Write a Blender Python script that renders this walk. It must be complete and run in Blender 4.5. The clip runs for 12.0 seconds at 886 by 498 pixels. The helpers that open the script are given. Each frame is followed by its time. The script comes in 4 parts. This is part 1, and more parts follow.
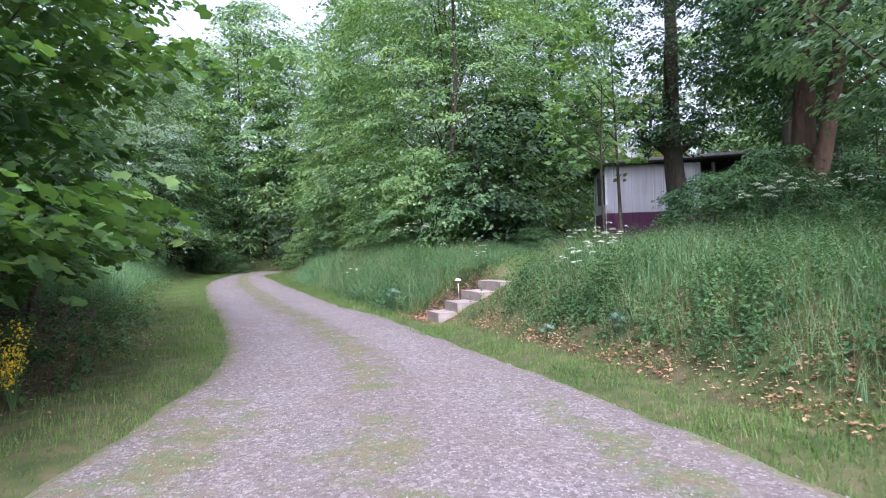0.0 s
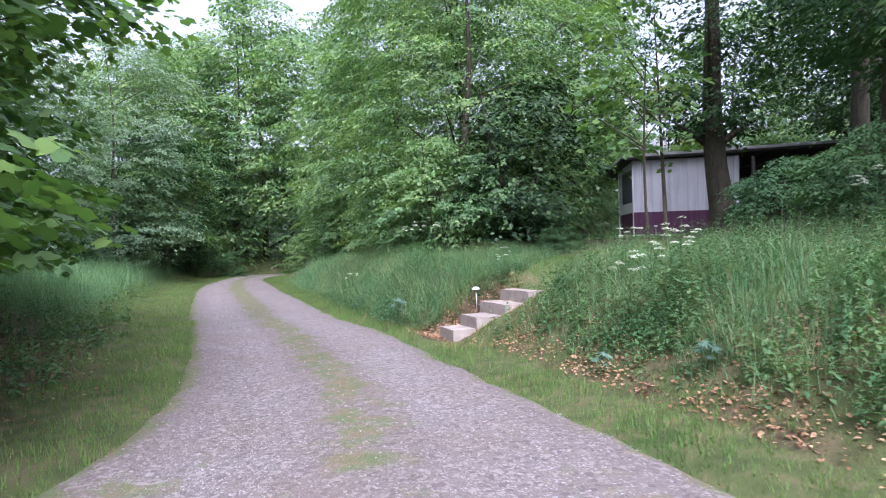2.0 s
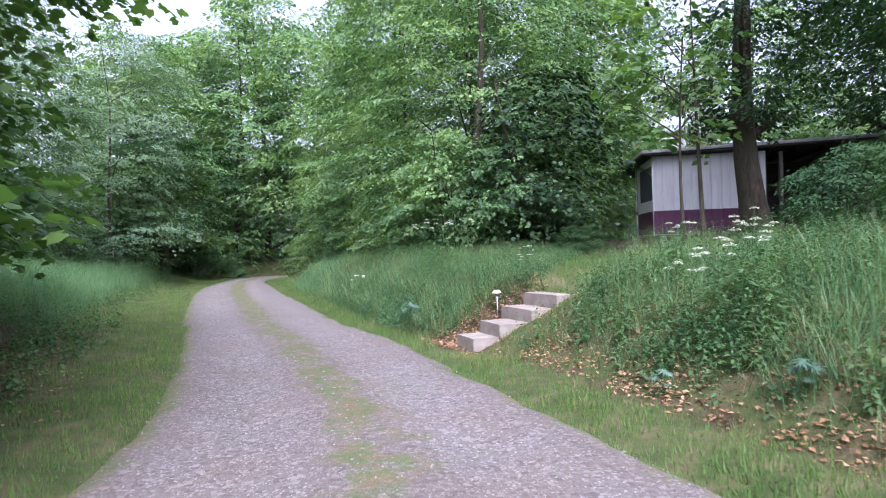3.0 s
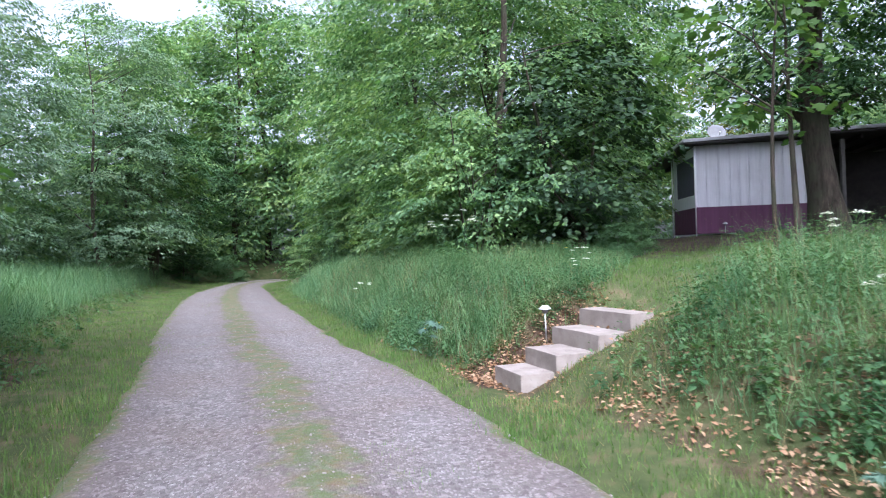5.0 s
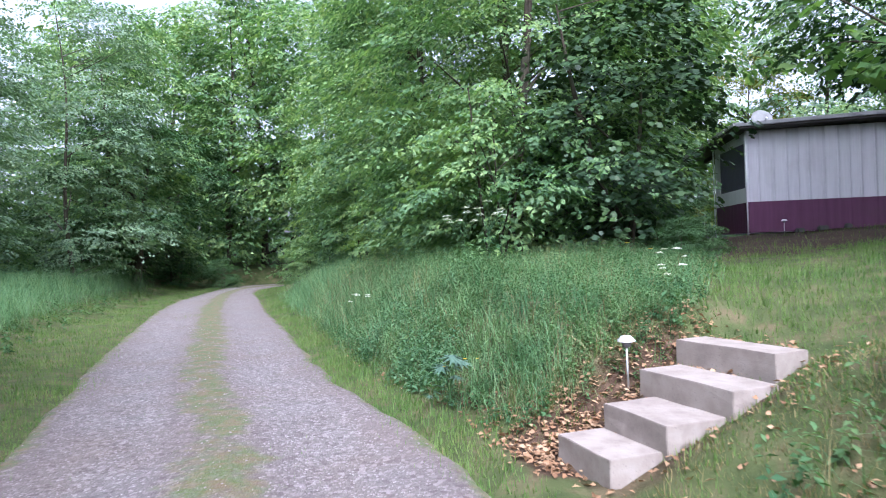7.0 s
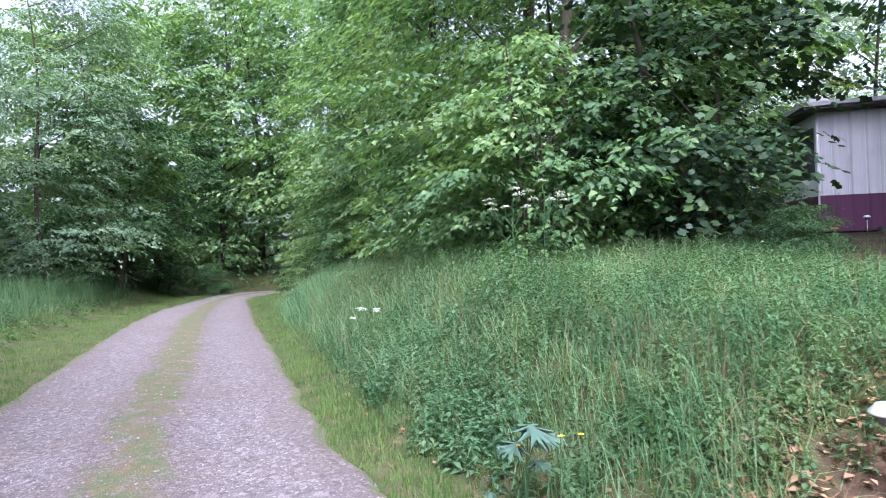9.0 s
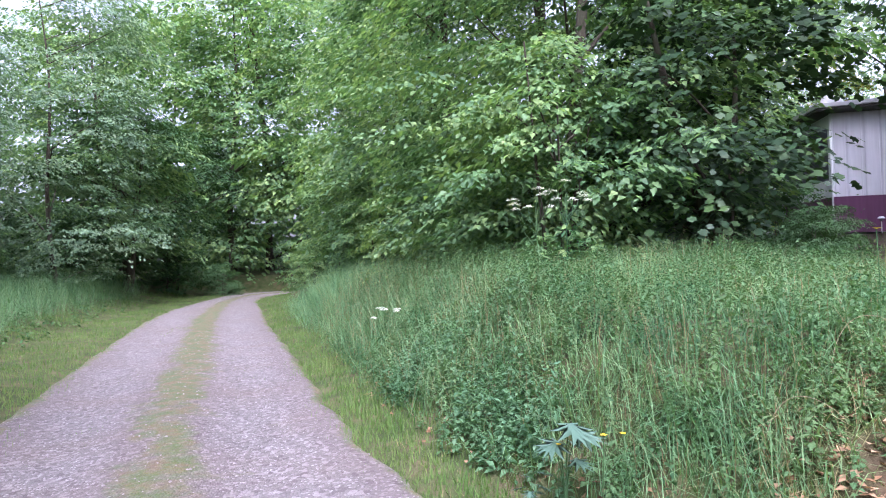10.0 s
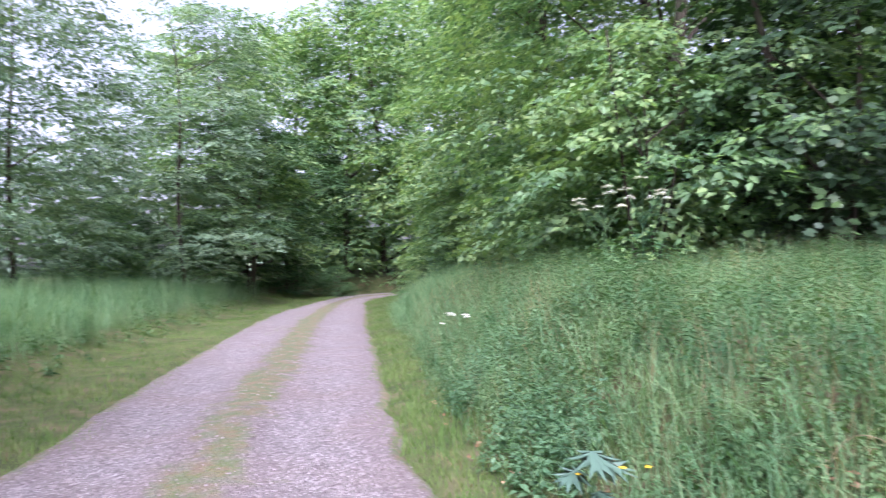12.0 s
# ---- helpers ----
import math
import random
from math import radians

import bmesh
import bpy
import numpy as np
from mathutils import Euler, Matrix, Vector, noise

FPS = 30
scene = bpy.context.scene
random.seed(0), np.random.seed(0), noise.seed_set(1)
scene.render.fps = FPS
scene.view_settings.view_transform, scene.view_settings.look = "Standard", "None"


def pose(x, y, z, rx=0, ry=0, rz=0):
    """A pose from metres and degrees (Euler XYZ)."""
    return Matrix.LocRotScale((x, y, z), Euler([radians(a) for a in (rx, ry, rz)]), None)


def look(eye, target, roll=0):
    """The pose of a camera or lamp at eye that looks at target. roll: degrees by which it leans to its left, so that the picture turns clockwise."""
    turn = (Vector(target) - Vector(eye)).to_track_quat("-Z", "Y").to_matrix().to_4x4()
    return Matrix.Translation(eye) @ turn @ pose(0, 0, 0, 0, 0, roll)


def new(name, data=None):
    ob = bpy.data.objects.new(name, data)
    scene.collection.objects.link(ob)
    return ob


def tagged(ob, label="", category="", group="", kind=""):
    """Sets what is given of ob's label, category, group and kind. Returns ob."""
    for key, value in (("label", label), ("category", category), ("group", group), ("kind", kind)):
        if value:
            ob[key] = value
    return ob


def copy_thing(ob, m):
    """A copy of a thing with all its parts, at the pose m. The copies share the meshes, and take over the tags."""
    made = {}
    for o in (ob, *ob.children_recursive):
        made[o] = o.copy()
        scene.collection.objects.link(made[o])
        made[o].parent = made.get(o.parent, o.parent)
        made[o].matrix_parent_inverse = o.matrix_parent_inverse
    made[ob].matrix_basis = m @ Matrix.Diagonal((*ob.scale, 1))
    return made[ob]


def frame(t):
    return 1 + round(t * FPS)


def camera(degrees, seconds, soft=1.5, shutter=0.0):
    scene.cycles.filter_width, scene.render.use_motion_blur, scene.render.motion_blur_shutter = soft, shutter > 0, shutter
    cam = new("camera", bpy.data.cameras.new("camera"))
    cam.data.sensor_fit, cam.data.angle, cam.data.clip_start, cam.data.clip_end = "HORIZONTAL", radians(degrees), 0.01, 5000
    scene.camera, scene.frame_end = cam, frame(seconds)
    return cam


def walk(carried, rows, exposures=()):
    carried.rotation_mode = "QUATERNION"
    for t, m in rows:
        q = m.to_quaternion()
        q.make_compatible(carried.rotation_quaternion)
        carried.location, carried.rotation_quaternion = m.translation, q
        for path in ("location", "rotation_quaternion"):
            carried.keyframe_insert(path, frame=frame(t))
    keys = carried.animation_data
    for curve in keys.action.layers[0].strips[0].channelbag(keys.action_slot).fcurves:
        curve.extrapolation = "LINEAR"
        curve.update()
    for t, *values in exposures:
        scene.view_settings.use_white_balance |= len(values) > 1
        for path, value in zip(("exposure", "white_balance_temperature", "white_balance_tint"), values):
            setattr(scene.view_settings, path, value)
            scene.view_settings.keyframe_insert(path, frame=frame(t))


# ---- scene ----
cam = camera(68.8, 12.0, soft=1.05, shutter=0.4)
PATH = [
    (0, (0.835, 1.263, 1.549), (0.715, 3.26, 1.532), -1.7),
    (0.5, (0.797, 1.815, 1.551), (0.67, 3.811, 1.533), -1.7),
    (1, (0.776, 2.475, 1.57), (0.645, 4.47, 1.556), -1.7),
    (1.5, (0.714, 3.075, 1.56), (0.579, 5.071, 1.549), -1.6),
    (2, (0.547, 3.597, 1.542), (0.406, 5.592, 1.532), -1.6),
    (2.5, (0.354, 4.145, 1.53), (0.209, 6.14, 1.521), -1.7),
    (3, (0.241, 4.753, 1.495), (0.089, 6.747, 1.491), -1.6),
    (3.2, (0.225, 4.984, 1.49), (0.064, 6.978, 1.488), -1.7),
    (4.8, (-0.178, 7.01, 1.526), (-0.345, 9.003, 1.525), -1.9),
    (5, (-0.272, 7.26, 1.516), (-0.44, 9.253, 1.516), -1.7),
    (5.5, (-0.443, 7.921, 1.517), (-0.615, 9.913, 1.52), -1.6),
    (6, (-0.543, 8.554, 1.533), (-0.718, 10.546, 1.537), -1.8),
    (6.5, (-0.629, 9.242, 1.537), (-0.807, 11.234, 1.541), -2.0),
    (7, (-0.707, 9.922, 1.525), (-0.888, 11.914, 1.532), -1.9),
    (7.2, (-0.746, 10.224, 1.508), (-0.927, 12.216, 1.518), -1.9),
    (8.8, (-1.270, 12.330, 1.467), (-1.456, 14.321, 1.490), -1.9),
    (9, (-1.315, 12.454, 1.465), (-1.503, 14.445, 1.489), -1.9),
    (9.5, (-1.431, 12.535, 1.461), (-1.626, 14.526, 1.486), -1.9),
    (10, (-1.508, 12.429, 1.459), (-1.708, 14.419, 1.487), -1.8),
    (10.5, (-1.435, 12.361, 1.454), (-1.642, 14.35, 1.482), -1.9),
    (11, (-1.208, 12.452, 1.453), (-1.415, 14.441, 1.479), -2.0),
    (11.5, (-1.034, 12.612, 1.453), (-1.314, 14.592, 1.484), -1.9),
    (12, (-0.99, 12.801, 1.465), (-1.552, 14.72, 1.51), -1.9),
]
walk(cam, [(t, look(eye, target, roll)) for t, eye, target, roll in PATH], [(0.0, 1.56, 5560, 25), (3.0, 1.56, 5520, 24), (5.0, 1.6, 5430, 19), (7.0, 1.72, 5400, 21), (9.5, 1.84, 5460, 29), (12.0, 1.90, 5600, 34)])

# ---- light: a bright overcast sky with a weak, wide sun ----
SUN_EL, SUN_AZ = radians(50), radians(166)
world = bpy.data.worlds.new("world")
scene.world = world
world.use_nodes = True
wn = world.node_tree.nodes
wl = world.node_tree.links
sky = wn.new("ShaderNodeTexSky")
sky.sky_type = "NISHITA"
sky.sun_disc = False
sky.sun_elevation, sky.sun_rotation = SUN_EL, SUN_AZ
sky.air_density, sky.dust_density, sky.ozone_density = 1.0, 6.0, 1.0
hsv = wn.new("ShaderNodeHueSaturation")
hsv.inputs["Saturation"].default_value = 0.35
wl.new(sky.outputs[0], hsv.inputs["Color"])
wl.new(hsv.outputs[0], wn["Background"].inputs["Color"])
wn["Background"].inputs["Strength"].default_value = 0.15

sun_data = bpy.data.lights.new("sun", "SUN")
sun_data.energy, sun_data.angle, sun_data.color = 1.5, radians(45), (1.0, 0.96, 0.9)
sun = new("sun", sun_data)
sun_dir = Vector((math.sin(SUN_AZ) * math.cos(SUN_EL), math.cos(SUN_AZ) * math.cos(SUN_EL), math.sin(SUN_EL)))
sun.matrix_world = look(sun_dir * 60, (0, 0, 0))


# ---- materials ----
class Mat:
    """A small node-graph writer."""

    def __init__(self, name):
        self.m = bpy.data.materials.new(name)
        self.m.use_nodes = True
        self.t = self.m.node_tree
        self.n, self.l = self.t.nodes, self.t.links
        self.b = self.n["Principled BSDF"]
        self.out = self.n["Material Output"]

    def node(self, kind):
        return self.n.new(kind)

    def put(self, sock, v):
        if hasattr(v, "is_output"):
            self.l.new(v, sock)
        else:
            sock.default_value = v

    def coord(self, which="Object"):
        return self.node("ShaderNodeTexCoord").outputs[which]

    def pos(self):
        return self.node("ShaderNodeNewGeometry").outputs["Position"]

    def island(self):
        return self.node("ShaderNodeNewGeometry").outputs["Random Per Island"]

    def objrand(self):
        return self.node("ShaderNodeObjectInfo").outputs["Random"]

    def attr(self, name):
        nd = self.node("ShaderNodeAttribute")
        nd.attribute_name = name
        return nd.outputs["Fac"]

    def noise(self, vec, scale, detail=3.0, rough=0.55, out="Fac"):
        nd = self.node("ShaderNodeTexNoise")
        self.l.new(vec, nd.inputs["Vector"])
        nd.inputs["Scale"].default_value = scale
        nd.inputs["Detail"].default_value = detail
        nd.inputs["Roughness"].default_value = rough
        return nd.outputs[out]

    def voronoi(self, vec, scale, out="Distance", feature="F1"):
        nd = self.node("ShaderNodeTexVoronoi")
        nd.feature = feature
        self.l.new(vec, nd.inputs["Vector"])
        nd.inputs["Scale"].default_value = scale
        return nd.outputs[out]

    def scale(self, vec, s):
        nd = self.node("ShaderNodeMapping")
        self.l.new(vec, nd.inputs["Vector"])
        nd.inputs["Scale"].default_value = s
        return nd.outputs[0]

    def ramp(self, fac, stops):
        nd = self.node("ShaderNodeValToRGB")
        self.l.new(fac, nd.inputs["Fac"])
        e = nd.color_ramp.elements
        while len(e) < len(stops):
            e.new(0.5)
        for el, (p, c) in zip(e, stops):
            el.position = p
            el.color = (*c, 1) if len(c) == 3 else c
        return nd.outputs["Color"]

    def math(self, op, a, b=0.0, clamp=False):
        nd = self.node("ShaderNodeMath")
        nd.operation, nd.use_clamp = op, clamp
        self.put(nd.inputs[0], a)
        self.put(nd.inputs[1], b)
        return nd.outputs[0]

    def span(self, v, a, b):
        nd = self.node("ShaderNodeMapRange")
        nd.clamp = True
        self.put(nd.inputs[0], v)
        nd.inputs[1].default_value, nd.inputs[2].default_value = a, b
        return nd.outputs[0]

    def mix(self, fac, a, b, blend="MIX"):
        nd = self.node("ShaderNodeMix")
        nd.data_type, nd.blend_type = "RGBA", blend
        self.put(nd.inputs[0], fac)
        self.put(nd.inputs[6], (*a, 1) if isinstance(a, tuple) and len(a) == 3 else a)
        self.put(nd.inputs[7], (*b, 1) if isinstance(b, tuple) and len(b) == 3 else b)
        return nd.outputs[2]

    def bump(self, height, strength=0.4, dist=0.01):
        nd = self.node("ShaderNodeBump")
        self.l.new(height, nd.inputs["Height"])
        nd.inputs["Strength"].default_value = strength
        nd.inputs["Distance"].default_value = dist
        self.l.new(nd.outputs[0], self.b.inputs["Normal"])

    def done(self, colour, rough=0.8, metal=0.0, spec=0.5):
        self.put(self.b.inputs["Base Color"], (*colour, 1) if isinstance(colour, tuple) else colour)
        self.put(self.b.inputs["Roughness"], rough)
        self.b.inputs["Metallic"].default_value = metal
        self.b.inputs["Specular IOR Level"].default_value = spec
        return self.m


def leaf_mat(name, dark, mid, light, rough=0.5, through_light=0.45, spec=0.5, clump=0.5, single=0.5, shared=0.55):
    """Leaves: colour varies leaf by leaf and clump by clump; some light passes through."""
    k = Mat(name)
    patch = k.noise(k.pos(), clump, 2.0)
    r = k.math("ADD", k.math("MULTIPLY", k.island(), single), k.math("MULTIPLY", k.span(patch, 0.3, 0.7), shared))
    col = k.ramp(r, [(0.12, dark), (0.5, mid), (0.95, light)])
    k.done(col, rough, spec=spec)
    tr = k.node("ShaderNodeBsdfTranslucent")
    k.l.new(k.mix(1.0, col, (1.0, 1.1, 0.45), "MULTIPLY"), tr.inputs["Color"])
    mx = k.node("ShaderNodeMixShader")
    mx.inputs[0].default_value = through_light
    k.l.new(k.b.outputs[0], mx.inputs[1])
    k.l.new(tr.outputs[0], mx.inputs[2])
    k.l.new(mx.outputs[0], k.out.inputs["Surface"])
    return k.m


LEAF_HORNBEAM = leaf_mat("hornbeam_leaf", (0.058, 0.126, 0.064), (0.148, 0.262, 0.118), (0.295, 0.405, 0.155), 0.42, 0.5)
LEAF_MAPLE = leaf_mat("maple_leaf", (0.056, 0.128, 0.048), (0.105, 0.205, 0.064), (0.175, 0.275, 0.078), 0.36, 0.5, 0.6)
LEAF_DARK = leaf_mat("dark_leaf", (0.024, 0.062, 0.027), (0.048, 0.110, 0.044), (0.088, 0.165, 0.062), 0.6, 0.35, 0.3)
LEAF_SILVER = leaf_mat("pale_leaf", (0.070, 0.130, 0.082), (0.148, 0.238, 0.150), (0.250, 0.340, 0.210), 0.45, 0.45, 0.5)
LEAF_SYCAMORE = leaf_mat("sycamore_leaf", (0.013, 0.033, 0.016), (0.025, 0.058, 0.024), (0.064, 0.118, 0.036), 0.5, 0.2, 0.4, 0.9)
LEAF_FAR = leaf_mat("far_leaf", (0.036, 0.076, 0.044), (0.072, 0.134, 0.070), (0.122, 0.190, 0.096))
LEAF_YELLOW = leaf_mat("golden_leaf", (0.10, 0.13, 0.02), (0.20, 0.22, 0.03), (0.30, 0.30, 0.05))
GRASS_TALL = leaf_mat("tall_grass_blade", (0.070, 0.165, 0.084), (0.128, 0.252, 0.120), (0.215, 0.325, 0.155), 0.6, 0.35, 0.25, 1.5, 0.18, 0.95)
GRASS_SHORT = leaf_mat("short_grass_blade", (0.058, 0.125, 0.030), (0.106, 0.190, 0.046), (0.168, 0.225, 0.074), 0.6, 0.35, 0.3, 0.9)
GRASS_DRY = leaf_mat("dry_grass_blade", (0.13, 0.10, 0.045), (0.22, 0.18, 0.085), (0.33, 0.28, 0.14), 0.7, 0.2, 0.3)
GRASS_STRAW = leaf_mat("yellowed_grass_blade", (0.100, 0.120, 0.050), (0.180, 0.190, 0.085), (0.290, 0.270, 0.140), 0.6, 0.3, 0.3, 2.0)
HERB = leaf_mat("herb_leaf", (0.042, 0.106, 0.048), (0.078, 0.162, 0.072), (0.130, 0.215, 0.092), 0.65, 0.4, 0.18, 2.2, 0.18, 0.95)
DOCK = leaf_mat("dock_leaf", (0.058, 0.140, 0.070), (0.100, 0.205, 0.100), (0.160, 0.270, 0.135), 0.5, 0.35, 0.4, 2.0, 0.3, 0.7)
BLUE_LEAF = leaf_mat("blue_green_leaf", (0.066, 0.132, 0.092), (0.098, 0.176, 0.126), (0.130, 0.212, 0.158), 0.55, 0.25)
LITTER = leaf_mat("dry_leaf", (0.100, 0.048, 0.024), (0.25, 0.140, 0.075), (0.43, 0.30, 0.19), 0.75, 0.1, 0.3)
PETAL_WHITE = leaf_mat("white_petal", (0.62, 0.64, 0.56), (0.75, 0.76, 0.70), (0.82, 0.82, 0.78), 0.6, 0.2)
PETAL_YELLOW = leaf_mat("yellow_petal", (0.62, 0.40, 0.01), (0.78, 0.55, 0.02), (0.85, 0.68, 0.05), 0.5, 0.2)


def bark_mat(name, a, b, c):
    k = Mat(name)
    p = k.scale(k.coord("Object"), (1, 1, 0.22))
    n1 = k.noise(p, 14, 5, 0.65)
    n2 = k.noise(k.coord("Object"), 2.2, 3)
    col = k.mix(k.span(n2, 0.45, 0.7), k.ramp(n1, [(0.3, a), (0.65, b)]), c)
    k.bump(n1, 0.8, 0.03)
    return k.done(col, 0.9, spec=0.2)


BARK = bark_mat("bark", (0.022, 0.018, 0.014), (0.085, 0.068, 0.052), (0.060, 0.062, 0.040))
BARK_RED = bark_mat("reddish_bark", (0.026, 0.016, 0.011), (0.088, 0.054, 0.036), (0.058, 0.045, 0.030))


def road_mat():
    k = Mat("gravel")
    p = k.pos()
    grain = k.node("ShaderNodeSeparateColor")
    k.l.new(k.voronoi(p, 62, "Color"), grain.inputs[0])
    stones = k.ramp(grain.outputs[0], [(0.0, (0.104, 0.090, 0.086)), (0.45, (0.148, 0.132, 0.126)), (0.85, (0.186, 0.168, 0.162)), (1.0, (0.46, 0.435, 0.42))])
    chip = k.node("ShaderNodeSeparateColor")
    k.l.new(k.voronoi(p, 26, "Color"), chip.inputs[0])
    stones = k.mix(k.span(chip.outputs[1], 0.86, 0.9), stones, (0.29, 0.268, 0.256))
    stones = k.mix(k.span(chip.outputs[2], 0.86, 0.9), stones, (0.085, 0.070, 0.067))
    mid = k.noise(p, 9, 5, 0.7)
    stones = k.mix(k.math("MULTIPLY", k.span(mid, 0.42, 0.7), 0.6), stones, (0.135, 0.108, 0.108))
    big = k.noise(p, 0.9, 4, 0.6)
    stones = k.mix(k.math("MULTIPLY", k.span(big, 0.42, 0.72), 0.5), stones, (0.172, 0.134, 0.115))
    strip = k.attr("strip")
    ragged = k.noise(p, 2.3, 6, 0.7)
    mossy = k.span(k.math("ADD", strip, k.math("MULTIPLY", k.math("SUBTRACT", ragged, 0.5), 2.6)), 0.40, 0.82)
    soil_shade = k.ramp(k.noise(p, 6, 5, 0.65), [(0.3, (0.150, 0.100, 0.054)), (0.46, (0.135, 0.122, 0.048)), (0.57, (0.078, 0.118, 0.032))])
    worn = k.attr("rut")
    stones = k.mix(k.math("MULTIPLY", k.math("SUBTRACT", 1.0, worn), 0.4), stones, (0.142, 0.112, 0.110))
    stones = k.mix(k.math("MULTIPLY", k.math("MULTIPLY", worn, k.span(big, 0.65, 0.35)), 0.3), stones, (0.218, 0.203, 0.198))
    speck = k.span(k.noise(p, 34, 3, 0.6), 0.35, 0.65)
    col = k.mix(k.math("MULTIPLY", mossy, k.math("ADD", 0.55, k.math("MULTIPLY", speck, 0.4))), stones, soil_shade)
    h = k.math("ADD", k.math("MULTIPLY", k.voronoi(p, 62), -1.0), k.math("MULTIPLY", k.noise(p, 18, 5, 0.65), 1.6))
    k.bump(h, 0.75, 0.02)
    return k.done(col, 0.85, spec=0.35)


def ground_mat():
    k = Mat("earth_and_turf")
    p = k.pos()
    n = k.noise(p, 3.0, 5, 0.6)
    turf = k.ramp(n, [(0.3, (0.040, 0.056, 0.020)), (0.5, (0.066, 0.082, 0.030)), (0.66, (0.115, 0.096, 0.054))])
    lit = k.attr("litter")
    brown = k.ramp(k.noise(p, 11, 5, 0.65), [(0.3, (0.032, 0.021, 0.014)), (0.55, (0.072, 0.046, 0.030)), (0.75, (0.165, 0.112, 0.074))])
    f = k.span(k.math("ADD", lit, k.math("MULTIPLY", k.math("SUBTRACT", k.noise(p, 1.7, 4), 0.5), 0.9)), 0.35, 0.65)
    # bare earth near the hut, coloured extra dark in place of tree shade
    soil_shade = k.ramp(k.noise(p, 7, 5, 0.65), [(0.3, (0.016, 0.012, 0.009)), (0.7, (0.060, 0.042, 0.028))])
    col = k.mix(k.attr("soil_shade"), k.mix(f, turf, brown), soil_shade)
    k.bump(k.noise(p, 26, 5, 0.7), 0.6, 0.03)
    return k.done(col, 0.95, spec=0.15)


def concrete_mat():
    k = Mat("weathered_concrete")
    p = k.pos()
    n = k.noise(p, 5.0, 5, 0.6)
    col = k.ramp(n, [(0.3, (0.200, 0.166, 0.146)), (0.55, (0.268, 0.232, 0.205)), (0.75, (0.315, 0.278, 0.250))])
    col = k.mix(k.span(k.noise(p, 60, 3), 0.62, 0.75), col, (0.17, 0.15, 0.13))
    k.bump(k.noise(p, 90, 4), 0.35, 0.006)
    return k.done(col, 0.85, spec=0.3)


def cloth_mat(name, a, b, dirt):
    k = Mat(name)
    p = k.coord("Object")
    streak = k.noise(k.scale(p, (9, 9, 0.5)), 1.0, 4, 0.6)
    col = k.ramp(streak, [(0.3, a), (0.7, b)])
    col = k.mix(k.math("MULTIPLY", k.span(k.noise(p, 1.6, 4), 0.5, 0.75), 0.4), col, dirt)
    k.bump(k.noise(p, 240, 2), 0.15, 0.002)
    return k.done(col, 0.6, spec=0.4)


def plain_mat(name, a, b, scale=6.0, rough=0.6, metal=0.0, spec=0.5, bump=0.1):
    k = Mat(name)
    n = k.noise(k.coord("Object"), scale, 5, 0.6)
    k.bump(n, bump, 0.004)
    return k.done(k.ramp(n, [(0.3, a), (0.7, b)]), rough, metal, spec)


GRAVEL, EARTH, CONCRETE = road_mat(), ground_mat(), concrete_mat()
STONE = plain_mat("pale_pebble", (0.17, 0.145, 0.145), (0.36, 0.32, 0.325), 40, 0.85)
WALL_CLOTH = cloth_mat("grey_white_awning", (0.56, 0.55, 0.60), (0.68, 0.67, 0.72), (0.46, 0.45, 0.49))
WALL_WHITE = cloth_mat("white_awning_panel", (0.70, 0.70, 0.74), (0.78, 0.78, 0.82), (0.60, 0.60, 0.64))
WALL_PURPLE = cloth_mat("purple_awning_skirt", (0.085, 0.024, 0.066), (0.120, 0.036, 0.092), (0.075, 0.035, 0.055))
DARK_WOOD_SHADE = plain_mat("dark_wood_and_shade", (0.020, 0.016, 0.016), (0.045, 0.036, 0.034), 5, 0.7)
GREY_WOOD = plain_mat("grey_weathered_wood", (0.090, 0.085, 0.080), (0.160, 0.150, 0.140), 7, 0.8)
FASCIA = plain_mat("pale_grey_roof_edge", (0.30, 0.30, 0.31), (0.42, 0.42, 0.43), 4, 0.6)
FELT = plain_mat("roofing_felt", (0.045, 0.048, 0.045), (0.085, 0.088, 0.080), 3, 0.95)
PVC = plain_mat("window_film", (0.060, 0.050, 0.095), (0.085, 0.075, 0.130), 3, 0.5)
WHITE_PLASTIC = plain_mat("white_plastic", (0.70, 0.71, 0.74), (0.80, 0.80, 0.82), 8, 0.4)
STEEL = plain_mat("brushed_steel", (0.50, 0.50, 0.52), (0.62, 0.62, 0.64), 20, 0.32, 0.9)
LAMP_CAP = plain_mat("pale_lamp_cap", (0.66, 0.67, 0.70), (0.76, 0.77, 0.80), 20, 0.3, 0.3)
SMOKED = plain_mat("smoked_lens", (0.10, 0.10, 0.11), (0.16, 0.16, 0.17), 12, 0.2)
TWIG = plain_mat("dry_stalk", (0.24, 0.19, 0.11), (0.40, 0.33, 0.20), 30, 0.8)


